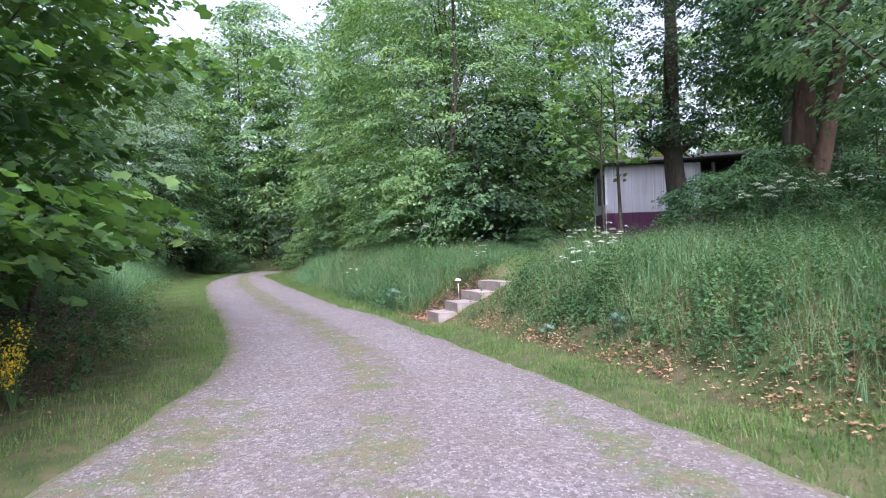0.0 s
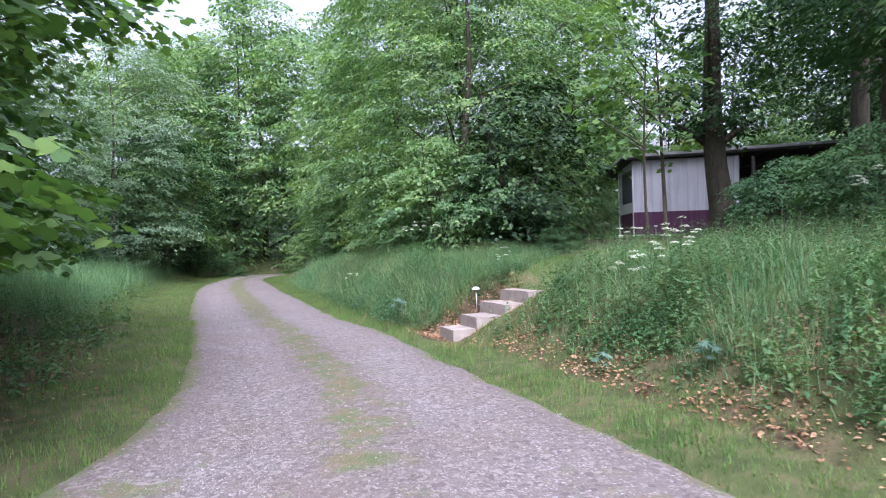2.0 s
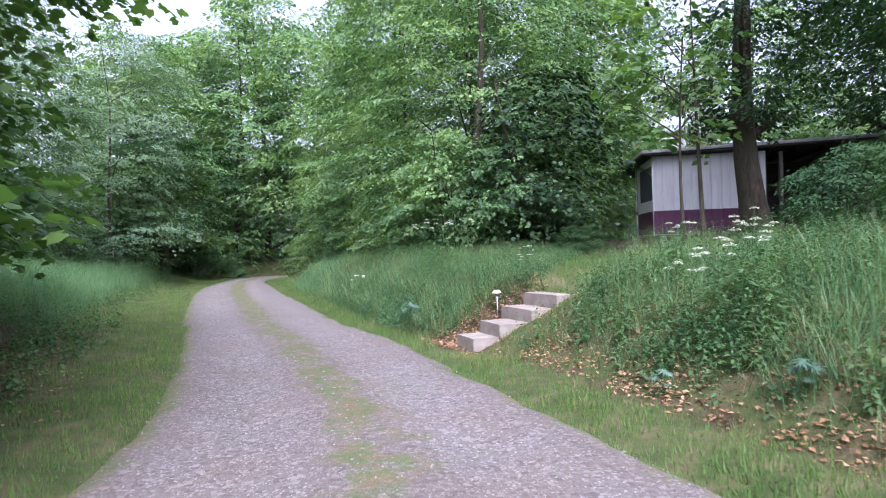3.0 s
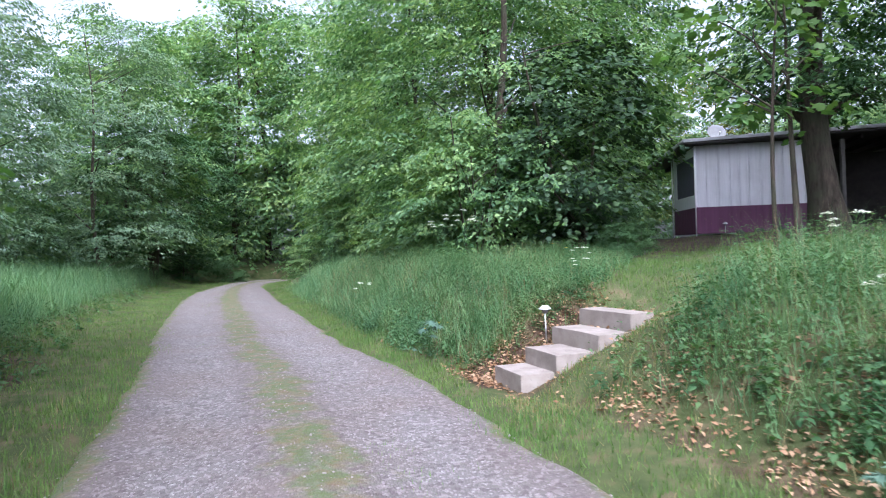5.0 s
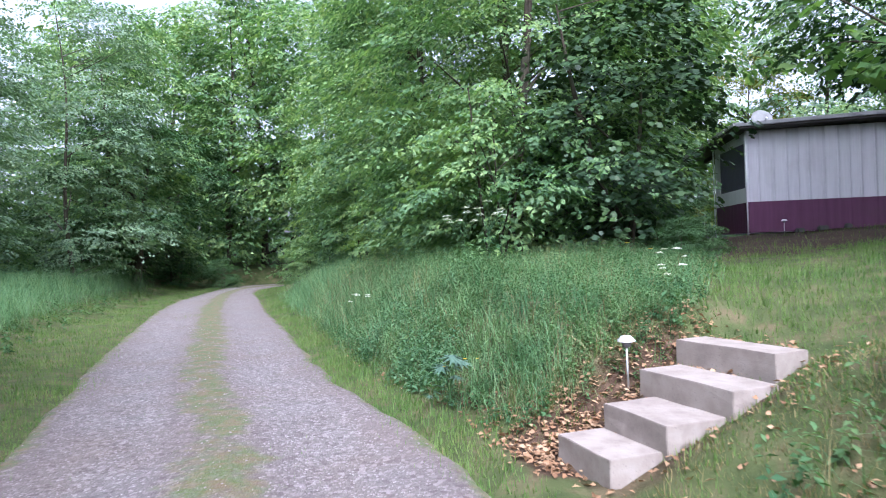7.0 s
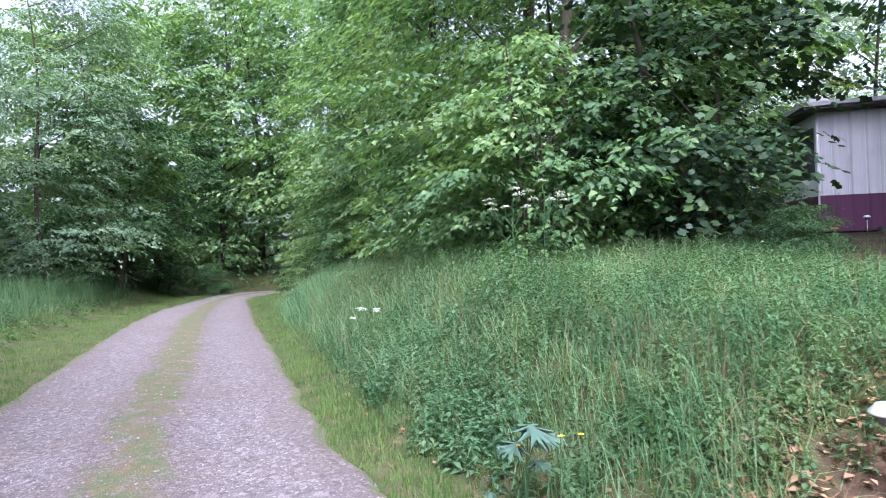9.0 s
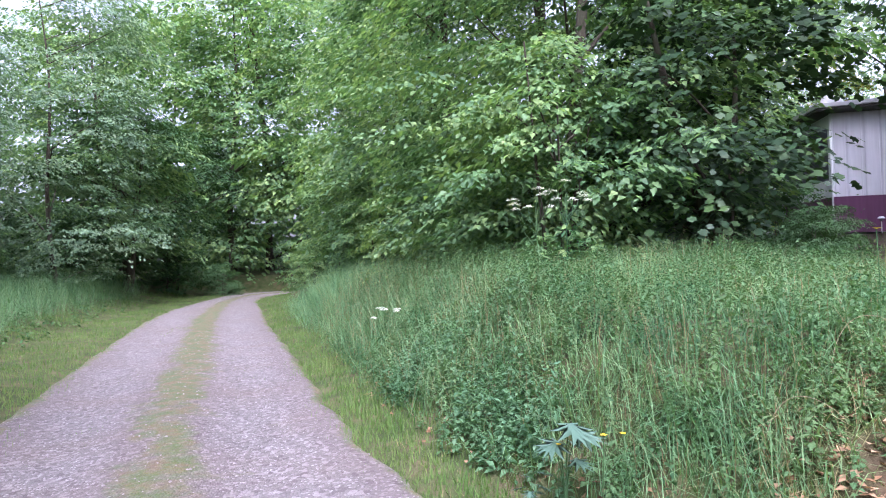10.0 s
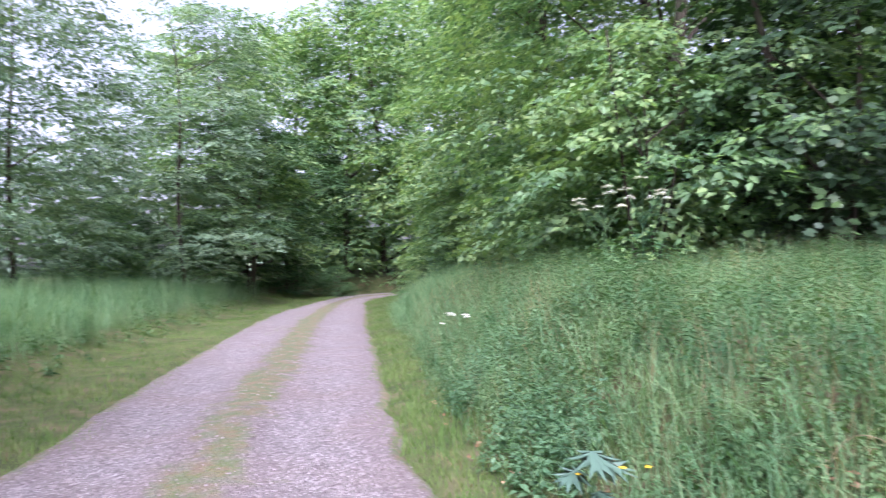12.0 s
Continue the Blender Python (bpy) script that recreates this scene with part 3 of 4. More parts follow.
stand(hb3, "hornbeam with soft green leaves further off", "tree", "trees at the end of the lane", [(-6.8, 41.0, 130, 0.95), (3.2, 33.0, 70, 1.2), (-18.5, 38.0, 20, 0.98), (-23.0, 52.0, 150, 1.3), (-19.5, 56.0, 260, 1.25), (-17.0, 47.5, 80, 1.3), (-10.5, 46.0, 90, 1.3), (-15.6, 50.0, 310, 1.5), (-22.0, 42.0, 10, 0.95), (7.0, 45.5, 50, 0.8), (4.8, 36.5, 90, 0.95), (14.0, 40.5, 120, 1.0), (18.0, 35.5, 220, 1.05)])
# darker trees
dk = tree_model("alder_tree", 14.0, 3.0, 4.0, 600, 28, 1.2, 0.135, LEAF_DARK, BARK, 0.37, seed=21, shape="oval")
stand(dk, "dark-leaved tall tree with a thick straight trunk", "tree", "dark trees by the hut", [(7.5, 23.2, 0, 1.0), (13.2, 26.0, 120, 1.05), (5.5, 39.5, 40, 1.1), (12.2, 22.8, 300, 1.0)])
# added tree: its high crown keeps skylight off the lawn and hut front
hi_ = tree_model("shade_tree", 15.0, 6.2, 5.2, 620, 28, 1.3, 0.135, LEAF_DARK, BARK, 0.24, seed=29, shape="oval", limbs=12)
stand(hi_, "added tall tree with a bare trunk, its high dark crown shading the lawn", "tree", "dark trees by the hut", [(9.3, 19.4, 60, 1.0)])
fat = tree_model("old_tree", 12.0, 2.8, 4.0, 760, 30, 1.2, 0.13, LEAF_DARK, BARK_RED, 0.29, seed=23, shape="oval", stems=2)
stand(fat, "old tree with a thick reddish-brown forked trunk", "tree", "dark trees by the hut", [(7.95, 15.2, 0, 1.0)])
# the dark sycamore that leans out over the hump towards the hut
sy = tree_model("sycamore_tree", 5.2, 0.5, 1.75, 380, 16, 1.1, 0.115, LEAF_SYCAMORE, BARK, 0.11, seed=26, lobed=True, stems=2, limbs=14, droop=0.55, lean=0.5)
stand(sy, "dark-leaved sycamore with drooping sprays beside the grassy hump", "tree", "dark trees by the hut", [(1.65, 22.5, 30, 1.0)])
cv = tree_model("alder_tree", 7.5, 1.9, 3.4, 420, 28, 1.2, 0.14, LEAF_DARK, BARK, 0.2, seed=28, stems=2)
stand(cv, "dark-leaved tree arching over the end of the lane", "tree", "trees at the end of the lane", [(-17.4, 37.6, 0, 1.0), (-18.4, 43.6, 140, 1.1)])
# understorey bushes
bu = tree_model("bush", 3.4, 0.0, 1.8, 260, 42, 0.9, 0.108, LEAF_HORNBEAM, BARK, 0.04, seed=31, shape="mound", stems=3, limbs=6)
stand(bu, "leafy green bush with drooping sprays", "bush", "bushes", [(-0.7, 22.4, 0, 1.1), (-1.9, 25.2, 80, 1.05), (-3.4, 28.4, 150, 1.0), (-5.5, 32.4, 20, 1.0), (-7.4, 37.0, 310, 0.95), (-18.6, 30.5, 10, 1.0), (-9.0, 50.5, 30, 1.3), (-10.5, 41.2, 60, 0.7)])
bd = tree_model("dark_bush", 3.0, 0.0, 1.9, 320, 30, 0.85, 0.10, LEAF_DARK, BARK, 0.04, seed=33, shape="mound", stems=3, limbs=6)
stand(bd, "dark green bush in the shade of the trees", "bush", "bushes", [(-15.3, 42.4, 75, 0.55), (0.0, 27.8, 100, 0.8), (2.5, 22.9, 100, 0.5), (2.7, 21.3, 10, 0.24), (2.2, 20.7, 330, 0.25), (-17.4, 41.5, 20, 1.0), (-19.4, 38.5, 120, 1.2), (-18.0, 35.8, 220, 0.9), (-20.5, 33.5, 300, 1.2), (5.2, 14.0, 50, 0.55), (6.4, 13.4, 220, 0.5), (7.3, 11.2, 130, 0.45), (5.6, 12.2, 30, 0.6), (6.6, 9.8, 160, 0.45), (8.6, 12.4, 10, 0.5), (10.5, 17.0, 200, 1.1), (10.2, 21.2, 90, 0.8), (13.0, 23.0, 60, 1.0), (6.4, 7.4, 60, 0.75), (-6.4, 8.6, 0, 0.75), (-8.6, 10.6, 120, 0.8)])
# maples beside the lane
mp = tree_model("maple_tree", 9.0, 1.1, 2.6, 640, 13, 1.3, 0.165, LEAF_MAPLE, BARK, 0.08, seed=41, lobed=True, stems=3, limbs=12, droop=0.3)
stand(mp, "young maple with large lobed leaves beside the lane", "tree", "trees left of the lane", [(-5.2, 7.5, 0, 1.0), (-4.5, 4.3, 250, 0.85), (-7.5, 12.2, 110, 0.95), (-12.5, 11.0, 220, 1.1), (-8.8, 8.0, 60, 1.2)])
pl = tree_model("willow_tree", 12.5, 0.5, 3.8, 700, 48, 1.35, 0.130, LEAF_SILVER, BARK, 0.10, seed=43)
stand(pl, "tall tree with pale grey-green leaves", "tree", "trees left of the lane", [(-17.2, 33.5, 0, 0.95), (-17.4, 26.5, 80, 0.9), (-21.5, 25.0, 160, 1.0), (-16.2, 22.0, 30, 0.9)])
gt = tree_model("golden_tree", 9.0, 1.0, 2.6, 420, 26, 1.0, 0.15, LEAF_YELLOW, BARK, 0.10, seed=47)
stand(gt, "yellow-green tree behind the hut", "tree", "", [(10.8, 41.0, 0, 1.0)])
sap = tree_model("maple_sapling", 5.6, 1.9, 1.3, 70, 8, 0.9, 0.15, LEAF_MAPLE, BARK, 0.055, seed=52, lobed=True, stems=2, limbs=8, lean=0.3)
stand(sap, "slender young maple with two bare stems on the lawn", "tree", "", [(3.6, 17.6, 40, 1.0)])
hz = tree_model("hazel_tree", 6.0, 1.9, 2.3, 220, 24, 0.95, 0.125, LEAF_SILVER, BARK, 0.10, seed=57, stems=3, droop=0.3)
stand(hz, "hazel with round grey-green leaves overhanging the bank", "tree", "", [(6.9, 9.4, 0, 1.0)])
# far woods that close the view
rs = np.random.default_rng(5)
n = 15000
a = rs.uniform(-math.pi, math.pi, n)
r = 58 + 26 * rs.random(n) + 5 * wob(a * 9, a * 4)
top = 15 + 4 * wob(a * 30, a * 11) + 3 * wob(a * 70, a)
pts = np.stack([-5 + np.sin(a) * r, 20 + np.cos(a) * r, 0.3 + rs.random(n) ** 0.8 * top], 1)
outw = np.stack([-np.sin(a), -np.cos(a), np.zeros(n)], 1)
V, F = spray_cloud(pts, outw, 8, 2.8, 0.85, 0.4, rs)
tagged(new("far_woods", mesh_np("far_woods", V, F, LEAF_FAR)), "distant green woods closing the view", "woods", kind="stuff")


# ---- grasses and herbs ----
def blades(x, y, length, width, rs, lean=0.35, seg=2):
    """Curved tapering blades rooted on the ground."""
    n = len(x)
    z = ground_z(x, y)
    a = 2.0 * wob(x, y, 1.1, 1.0) + rs.uniform(-3.14, 3.14, n)
    out = np.stack([np.cos(a), np.sin(a), np.zeros(n)], 1)
    side = np.stack([-np.sin(a), np.cos(a), np.zeros(n)], 1)
    b = np.abs(rs.normal(lean, lean * 0.55, n)).clip(0, 1.35)
    root = np.stack([x, y, z - 0.02], 1)
    up = np.array([0, 0, 1.0])
    L, W = length[:, None], width[:, None]
    if seg == 1:
        tip = root + up * L * (1 - 0.3 * np.minimum(b, 1.2) ** 2)[:, None] + out * L * (b * 0.6)[:, None]
        return np.stack([root - side * W * 0.7, root + side * W * 0.7, tip], 1).reshape(-1, 3), np.arange(n * 3).reshape(-1, 3)
    p1 = root + up * L * 0.55 + out * L * (b * 0.36)[:, None]
    p2 = root + up * L * (0.97 - 0.35 * np.minimum(b, 1.2) ** 2)[:, None] + out * L * (b * 0.95)[:, None]
    V = np.stack([root - side * W * 0.5, root + side * W * 0.5, p1 - side * W * 0.4, p1 + side * W * 0.4, p2], 1).reshape(-1, 3)
    i = np.arange(n)[:, None] * 5
    F = np.concatenate([i + np.array([[0, 1, 3]]), i + np.array([[0, 3, 2]]), i + np.array([[2, 3, 4]])], 1).reshape(-1, 3)
    return V, F


def scatter(n, xlo, xhi, ylo, yhi, rs, test):
    x, y = rs.uniform(xlo, xhi, n), rs.uniform(ylo, yhi, n)
    p = test(x, y)
    keep = rs.random(n) < p
    return x[keep], y[keep]


def bank_d(x, y):
    return (x - road_right(y)) * 0.9, (road_left(y) - x) * 0.9


def off_steps(x, y):
    a, b = step_frame(x, y)
    away = np.where(b > 0, smooth(1.05, 0.65, b), smooth(1.75, 1.15, -b))
    return 1 - away * smooth(-0.5, -0.3, a) * smooth(2.8, 2.2, a)


def lawn_zone(x, y):
    """The mown way from the steps up to the hut."""
    cx = np.interp(y, (14, 15.5, 17, 20, 24, 27), (0.9, 1.7, 3.0, 4.4, 5.6, 6.8))
    w = np.interp(y, (14, 15.5, 17, 20, 24, 28), (0.6, 0.9, 1.5, 2.0, 2.4, 3.0))
    return smooth(w + 0.35, w - 0.15, np.abs(x - cx)) * smooth(13.8, 14.4, y) * smooth(29, 28, y)


def lawn_edge(x, y):
    """How far a place lies outside the mown way."""
    cx = np.interp(y, (14, 15.5, 17, 20, 24, 27), (0.9, 1.7, 3.0, 4.4, 5.6, 6.8))
    w = np.interp(y, (14, 15.5, 17, 20, 24, 28), (0.6, 0.9, 1.5, 2.0, 2.4, 3.0))
    return np.abs(x - cx) - w


def tall_zone(x, y):
    d, e = bank_d(x, y)
    foot = np.interp(y, (0, 9, 12.5, 14.5, 16, 34), (1.3, 1.15, 1.1, 0.8, 0.45, 0.6))
    right = smooth(foot - 0.1, foot + 0.45, d) * smooth(9.5, 6.5, d) * np.where(y > 15, smooth(34, 30, y) * smooth(8.5, 6.5, d), 1)
    left = smooth(1.9, 2.6, e) * smooth(8, 6, e) * smooth(12, 17, y)
    return np.maximum(right, left) * off_steps(x, y) * (1 - lawn_zone(x, y))


def fall_off(x, y):
    """The growth is lower towards the mown way."""
    return 1 - 0.34 * smooth(-2.5, 0.5, x) * (y > 15.2)


def add_blades(name, label, x, y, lo, hi, wlo, whi, mat, seed, lean=0.35):
    rs_ = np.random.default_rng(seed)
    k = len(x)
    d, e = bank_d(x, y)
    tall = (0.78 + 0.30 * wob(x, y, 0.9, 2.0) + 0.15 * wob(x, y, 3.1)) * (0.5 + 0.5 * smooth(np.where(y > 15, 0.2, 0.6), np.where(y > 15, 1.3, 2.4), np.maximum(d, e - 1.2)) if hi > 0.5 else 1.0) * (1 + 0.06 * (y > 15.3) * (hi > 0.5)) * (1 - 0.42 * smooth(1.5, 0.1, lawn_edge(x, y)) * (y > 15.2) * (hi > 0.5)) * (1 + 0.3 * (e > 1.5) * (y > 15)) * (fall_off(x, y) if hi > 0.5 else 1.0)
    V, F = blades(x, y, rs_.uniform(lo, hi, k) * tall, rs_.uniform(wlo, whi, k), rs_, lean, 1 if hi < 0.3 else 2)
    tagged(new(name, mesh_np(name, V, F, mat)), label, "grass", kind="stuff")


rs = np.random.default_rng(101)
gx, gy = scatter(150000, -3, 10, 2, 17, rs, lambda x, y: tall_zone(x, y) * (0.52 + 0.25 * wob(x, y, 0.9, 2.5)))
hx, hy = scatter(210000, -12, 7, 15, 34, rs, lambda x, y: tall_zone(x, y) * np.interp(y, (15, 20, 34), (0.58, 0.6, 0.45)))
lx, ly = scatter(120000, -22, -5, 12, 38, rs, lambda x, y: tall_zone(x, y) * 0.8)
add_blades("tall_grass", "tall blue-green meadow grass on the bank", np.concatenate([gx, hx, lx]), np.concatenate([gy, hy, ly]), 0.40, 1.0, 0.003, 0.008, GRASS_TALL, 1, 0.8)

def along_verge(n, near, far, side, rs_):
    """Places beside the lane, closer together near the steps."""
    y = 2 + 40 * rs_.random(n) ** 1.5
    o = near + (far - near) * rs_.random(n) ** 1.1
    x = road_right(y) + o if side > 0 else road_left(y) - o
    keep = rs_.random(n) < (0.62 + 0.5 * wob(x, y, 1.3)) * off_steps(x, y) * smooth(near, near + 0.4, o) * (1.0 if side > 0 else np.interp(y, (6, 13), (0.45, 1.0)))
    return x[keep], y[keep]


vr = along_verge(125000, -0.42, 1.35, 1, rs)
vl = along_verge(130000, -0.50, 2.7, -1, rs)
vx, vy = np.concatenate([vr[0], vl[0]]), np.concatenate([vr[1], vl[1]])
wx, wy = scatter(150000, -0.5, 10, 12.2, 29, rs, lambda x, y: np.maximum(lawn_zone(x, y) * np.interp(y, (14, 17, 19.5, 21.8), (1.0, 0.9, 0.6, 0.03)), (1 - off_steps(x, y)) * (np.abs(step_frame(x, y)[1]) > 0.62)))
add_blades("short_grass", "short yellow-green grass on the verges and lawn", np.concatenate([vx, wx]), np.concatenate([vy, wy]), 0.05, 0.17, 0.005, 0.011, GRASS_SHORT, 2, 0.6)


dr_ = along_verge(9000, -0.1, 1.6, 1, rs)
dl_ = along_verge(9000, -0.1, 2.4, -1, rs)
ds_ = scatter(16000, -0.5, 2.6, 12.4, 16.2, rs, lambda x, y: (1 - off_steps(x, y)) * (step_frame(x, y)[1] < -0.55))
add_blades("straw", "short dry straw among the verge grass", np.concatenate([dr_[0], dl_[0], ds_[0]]), np.concatenate([dr_[1], dl_[1], ds_[1]]), 0.05, 0.16, 0.004, 0.008, GRASS_DRY, 7, 0.9)


def strip_zone(x, y):
    u = (x - road_left(y)) / (road_right(y) - road_left(y))
    mid = np.interp(y, (0, 6, 10, 60), (0.40, 0.47, 0.50, 0.50))
    strong = np.interp(y, (-5, 8, 11, 17, 24, 40), (0.25, 0.4, 0.8, 1.0, 1.0, 1.0))
    side = 0.45 * smooth(10, 7, y) * (np.exp(-((u - 0.16) / 0.1) ** 2) + np.exp(-((u - 0.83) / 0.06) ** 2))
    return np.clip((1.5 * clumps(u, y) * strong + side + 0.5 * smooth(0.06, 0.0, np.minimum(u, 1 - u))) * smooth(-0.5, 0.3, wob(x, y, 5.0)) * (y < 42), 0, 1)


my_ = 3 + 38 * rs.random(420000) ** 1.4
mx_ = road_left(my_) + rs.random(420000) * (road_right(my_) - road_left(my_))
keep_ = rs.random(420000) < strip_zone(mx_, my_)
mx_, my_ = mx_[keep_], my_[keep_]
add_blades("lane_grass", "sparse low grass on the middle of the lane", mx_, my_, 0.04, 0.15, 0.006, 0.013, GRASS_SHORT, 3, 0.9)
dx_, dy_ = scatter(60000, -8, 7, 3, 26, rs, lambda x, y: tall_zone(x, y) * 0.6)
add_blades("dry_grass", "straw-coloured dry stalks among the grass", dx_, dy_, 0.45, 1.05, 0.002, 0.005, GRASS_DRY, 4, 0.5)


tx_, ty_ = scatter(5000, -1.5, 1.2, 14.6, 16.4, rs, lambda x, y: tall_zone(x, y) * smooth(1.5, 0.9, step_frame(x, y)[1]))
add_blades("bent_straw", "bent yellowed grass at the foot of the hump", tx_, ty_, 0.30, 0.62, 0.004, 0.008, GRASS_STRAW, 6, 1.2)


def herbs(x, y, tall, rs_, pairs=8, leaf=0.07):
    """Upright leafy weeds: leaf pairs up a stem."""
    n = len(x)
    z = ground_z(x, y)
    k = pairs * 2
    h = np.tile(np.repeat(np.linspace(0.22, 1.0, pairs), 2), (n, 1))
    turn = rs_.uniform(0, 6.28, (n, 1)) + np.tile(np.repeat(np.arange(pairs) * 1.57, 2) + np.tile([0, np.pi], pairs), (n, 1)) + rs_.normal(0, 0.35, (n, k))
    lean = rs_.normal(0, 0.16, (n, 2))
    T = tall[:, None]
    px = x[:, None] + lean[:, :1] * T * h
    py = y[:, None] + lean[:, 1:] * T * h
    pz = z[:, None] + T * h
    ax = np.stack([np.cos(turn), np.sin(turn), rs_.normal(-0.25, 0.3, (n, k))], -1).reshape(-1, 3)
    nr = np.stack([0.35 * np.cos(turn), 0.35 * np.sin(turn), np.ones((n, k))], -1).reshape(-1, 3) + rs_.normal(0, 0.25, (n * k, 3))
    size = (leaf * (1.25 - 0.75 * h) * rs_.uniform(0.7, 1.4, (n, k))).ravel()
    return leaves_at(np.stack([px, py, pz], -1).reshape(-1, 3), ax, nr, size, size * 0.55)


def add_herbs(name, label, x, y, lo, hi, seed, mat=HERB, leaf=0.07, pairs=8):
    rs_ = np.random.default_rng(seed)
    d, e = bank_d(x, y)
    tall = rs_.uniform(lo, hi, len(x)) * (0.55 + 0.45 * smooth(0.4, 2.0, np.maximum(d, e - 0.8))) * fall_off(x, y) * (1 - 0.42 * smooth(1.5, 0.1, lawn_edge(x, y)) * (y > 15.2))
    V, F = herbs(x, y, tall, rs_, pairs, leaf)
    tagged(new(name, mesh_np(name, V, F, mat)), label, "weeds", kind="stuff")


hx1, hy1 = scatter(62000, -7, 8, 3, 26, rs, lambda x, y: tall_zone(x, y) * (0.45 + 0.55 * wob(x, y, 1.1, 5.0)) * np.interp(y, (3, 18, 26), (0.8, 0.8, 0.3)))
hx3, hy3 = scatter(34000, -5, 3.5, 15, 23, rs, lambda x, y: tall_zone(x, y) * smooth(-0.35, 0.55, wob(x, y, 1.6, 4.0) + 0.6 * wob(x, y, 4.1, 2.0)) * (1 - 0.5 * smooth(-1.8, 0.0, x)))
add_herbs("bedstraw", "dense small-leaved weeds over the hump", hx3, hy3, 0.22, 0.78, 13, HERB, 0.040, 7)
add_herbs("weeds", "nettles and leafy weeds among the tall grass", hx1, hy1, 0.28, 0.80, 11, HERB, np.where(hy1 > 14.5, 0.050, 0.066)[:, None])
hx2, hy2 = scatter(12000, -20, -3.4, 3, 36, rs, lambda x, y: smooth(1.1, 1.7, (road_left(y) - x) * 0.9) * smooth(7, 4, (road_left(y) - x) * 0.9) * np.interp(y, (3, 14, 20, 36), (0.75, 0.7, 0.25, 0.25)))
add_herbs("undergrowth", "low leafy undergrowth beneath the maples", hx2, hy2, 0.20, 0.60, 12, HERB, 0.10, 6)


# broad-leaved brambles and nettles in clumps on the bank
bx_, by_ = scatter(4200, -1, 8, 3, 14.5, rs, lambda x, y: tall_zone(x, y) * smooth(-0.1, 0.5, wob(x, y, 1.2, 7.0) + 0.4 * wob(x, y, 3.7, 1.0)))
cx_, cy_ = scatter(5000, -6, -1.2, 15.2, 20, rs, lambda x, y: tall_zone(x, y) * smooth(0.0, 0.5, wob(x, y, 1.5, 3.0) + 0.5 * wob(x, y, 4.3, 1.0)))
add_herbs("docks", "pale broad-leaved weeds in clumps on the hump", cx_, cy_, 0.30, 0.75, 15, DOCK, 0.072, 6)
add_herbs("brambles", "broad-leaved brambles and nettles on the bank", bx_, by_, 0.25, 0.62, 14, HERB, 0.095, 6)


# dry leaves at the foot of the bank, round the steps and under the maples
def litter_zone(x, y):
    d, e = bank_d(x, y)
    a_, b_ = step_frame(x, y)
    foot = 0.62 * smooth(0.75, 1.15, d) * smooth(2.5, 1.6, d) * smooth(13.6, 12.5, y) * (0.30 + 0.70 * smooth(-0.3, 0.5, wob(x, y, 1.3, 3.0) + 0.4 * wob(x, y, 3.9, 1.0)))
    steps_ = np.where(b_ > 0, smooth(1.4, 0.6, b_), 0.12 * smooth(1.2, 0.4, -b_)) * smooth(-0.45, -0.05, a_) * smooth(2.1, 1.5, a_)
    left_ = 0.22 * smooth(0.7, 1.3, e) * smooth(4, 2, e) * smooth(15, 11, y)
    hump = 0.18 * smooth(0.35, 0.5, d) * smooth(0.9, 0.7, d) * smooth(14, 15, y) * smooth(24, 19, y)
    return np.clip(np.maximum(np.maximum(foot, steps_), np.maximum(left_, hump)), 0, 1)


q1 = scatter(17000, -1.2, 2.2, 12.9, 16.8, rs, litter_zone)
fy = rs.uniform(3, 13.5, 34000)
fx = road_right(fy) + rs.uniform(0.4, 2.4, 34000)
q2 = rs.random(34000) < litter_zone(fx, fy) * 0.6
q3 = scatter(30000, -9, 0, 3, 24, rs, litter_zone)
qx, qy = np.concatenate([q1[0], fx[q2], q3[0]]), np.concatenate([q1[1], fy[q2], q3[1]])
k_ = len(qx)
ang = rs.uniform(0, 6.28, k_)
V, F = leaves_at(np.stack([qx, qy, ground_z(qx, qy) + rs.uniform(0.005, 0.05, k_)], 1), np.stack([np.cos(ang), np.sin(ang), rs.normal(0, 0.25, k_)], 1), np.stack([rs.normal(0, 0.4, k_), rs.normal(0, 0.4, k_), np.ones(k_)], 1), rs.uniform(0.03, 0.075, k_), rs.uniform(0.02, 0.05, k_), 0.16)
tagged(new("leaf_litter", mesh_np("leaf_litter", V, F, LITTER)), "dry brown fallen leaves on the bank", "fallen leaves", kind="stuff")

# loose pebbles on the lane
k_ = 7000
py_ = 2.5 + 23.5 * rs.random(k_) ** 1.6
pu = rs.random(k_)
px_ = road_left(py_) + pu * (road_right(py_) - road_left(py_))
rad = 0.005 + 0.011 * rs.random(k_) ** 3
octa = np.array([[1, 0, 0], [0, 1, 0], [-1, 0, 0], [0, -1, 0], [0.1, 0.1, 0.7], [0, 0, -0.6]], float)
V = np.stack([px_, py_, road_surface(pu, py_) + rad * 0.3], 1)[:, None, :] + rad[:, None, None] * (octa[None] * rs.uniform(0.6, 1.3, (k_, 6, 1)))
tri = np.array([[0, 1, 4], [1, 2, 4], [2, 3, 4], [3, 0, 4], [1, 0, 5], [2, 1, 5], [3, 2, 5], [0, 3, 5]])
F = (np.arange(k_)[:, None, None] * 6 + tri[None]).reshape(-1, 3)
tagged(new("pebbles", mesh_np("pebbles", V.reshape(-1, 3), F, STONE)), "loose pale stones on the gravel", "pebbles", kind="stuff")


# ---- the concrete steps ----
RISE = 0.187
step_angle = math.degrees(math.atan2(STEP_DIR[1], STEP_DIR[0]))
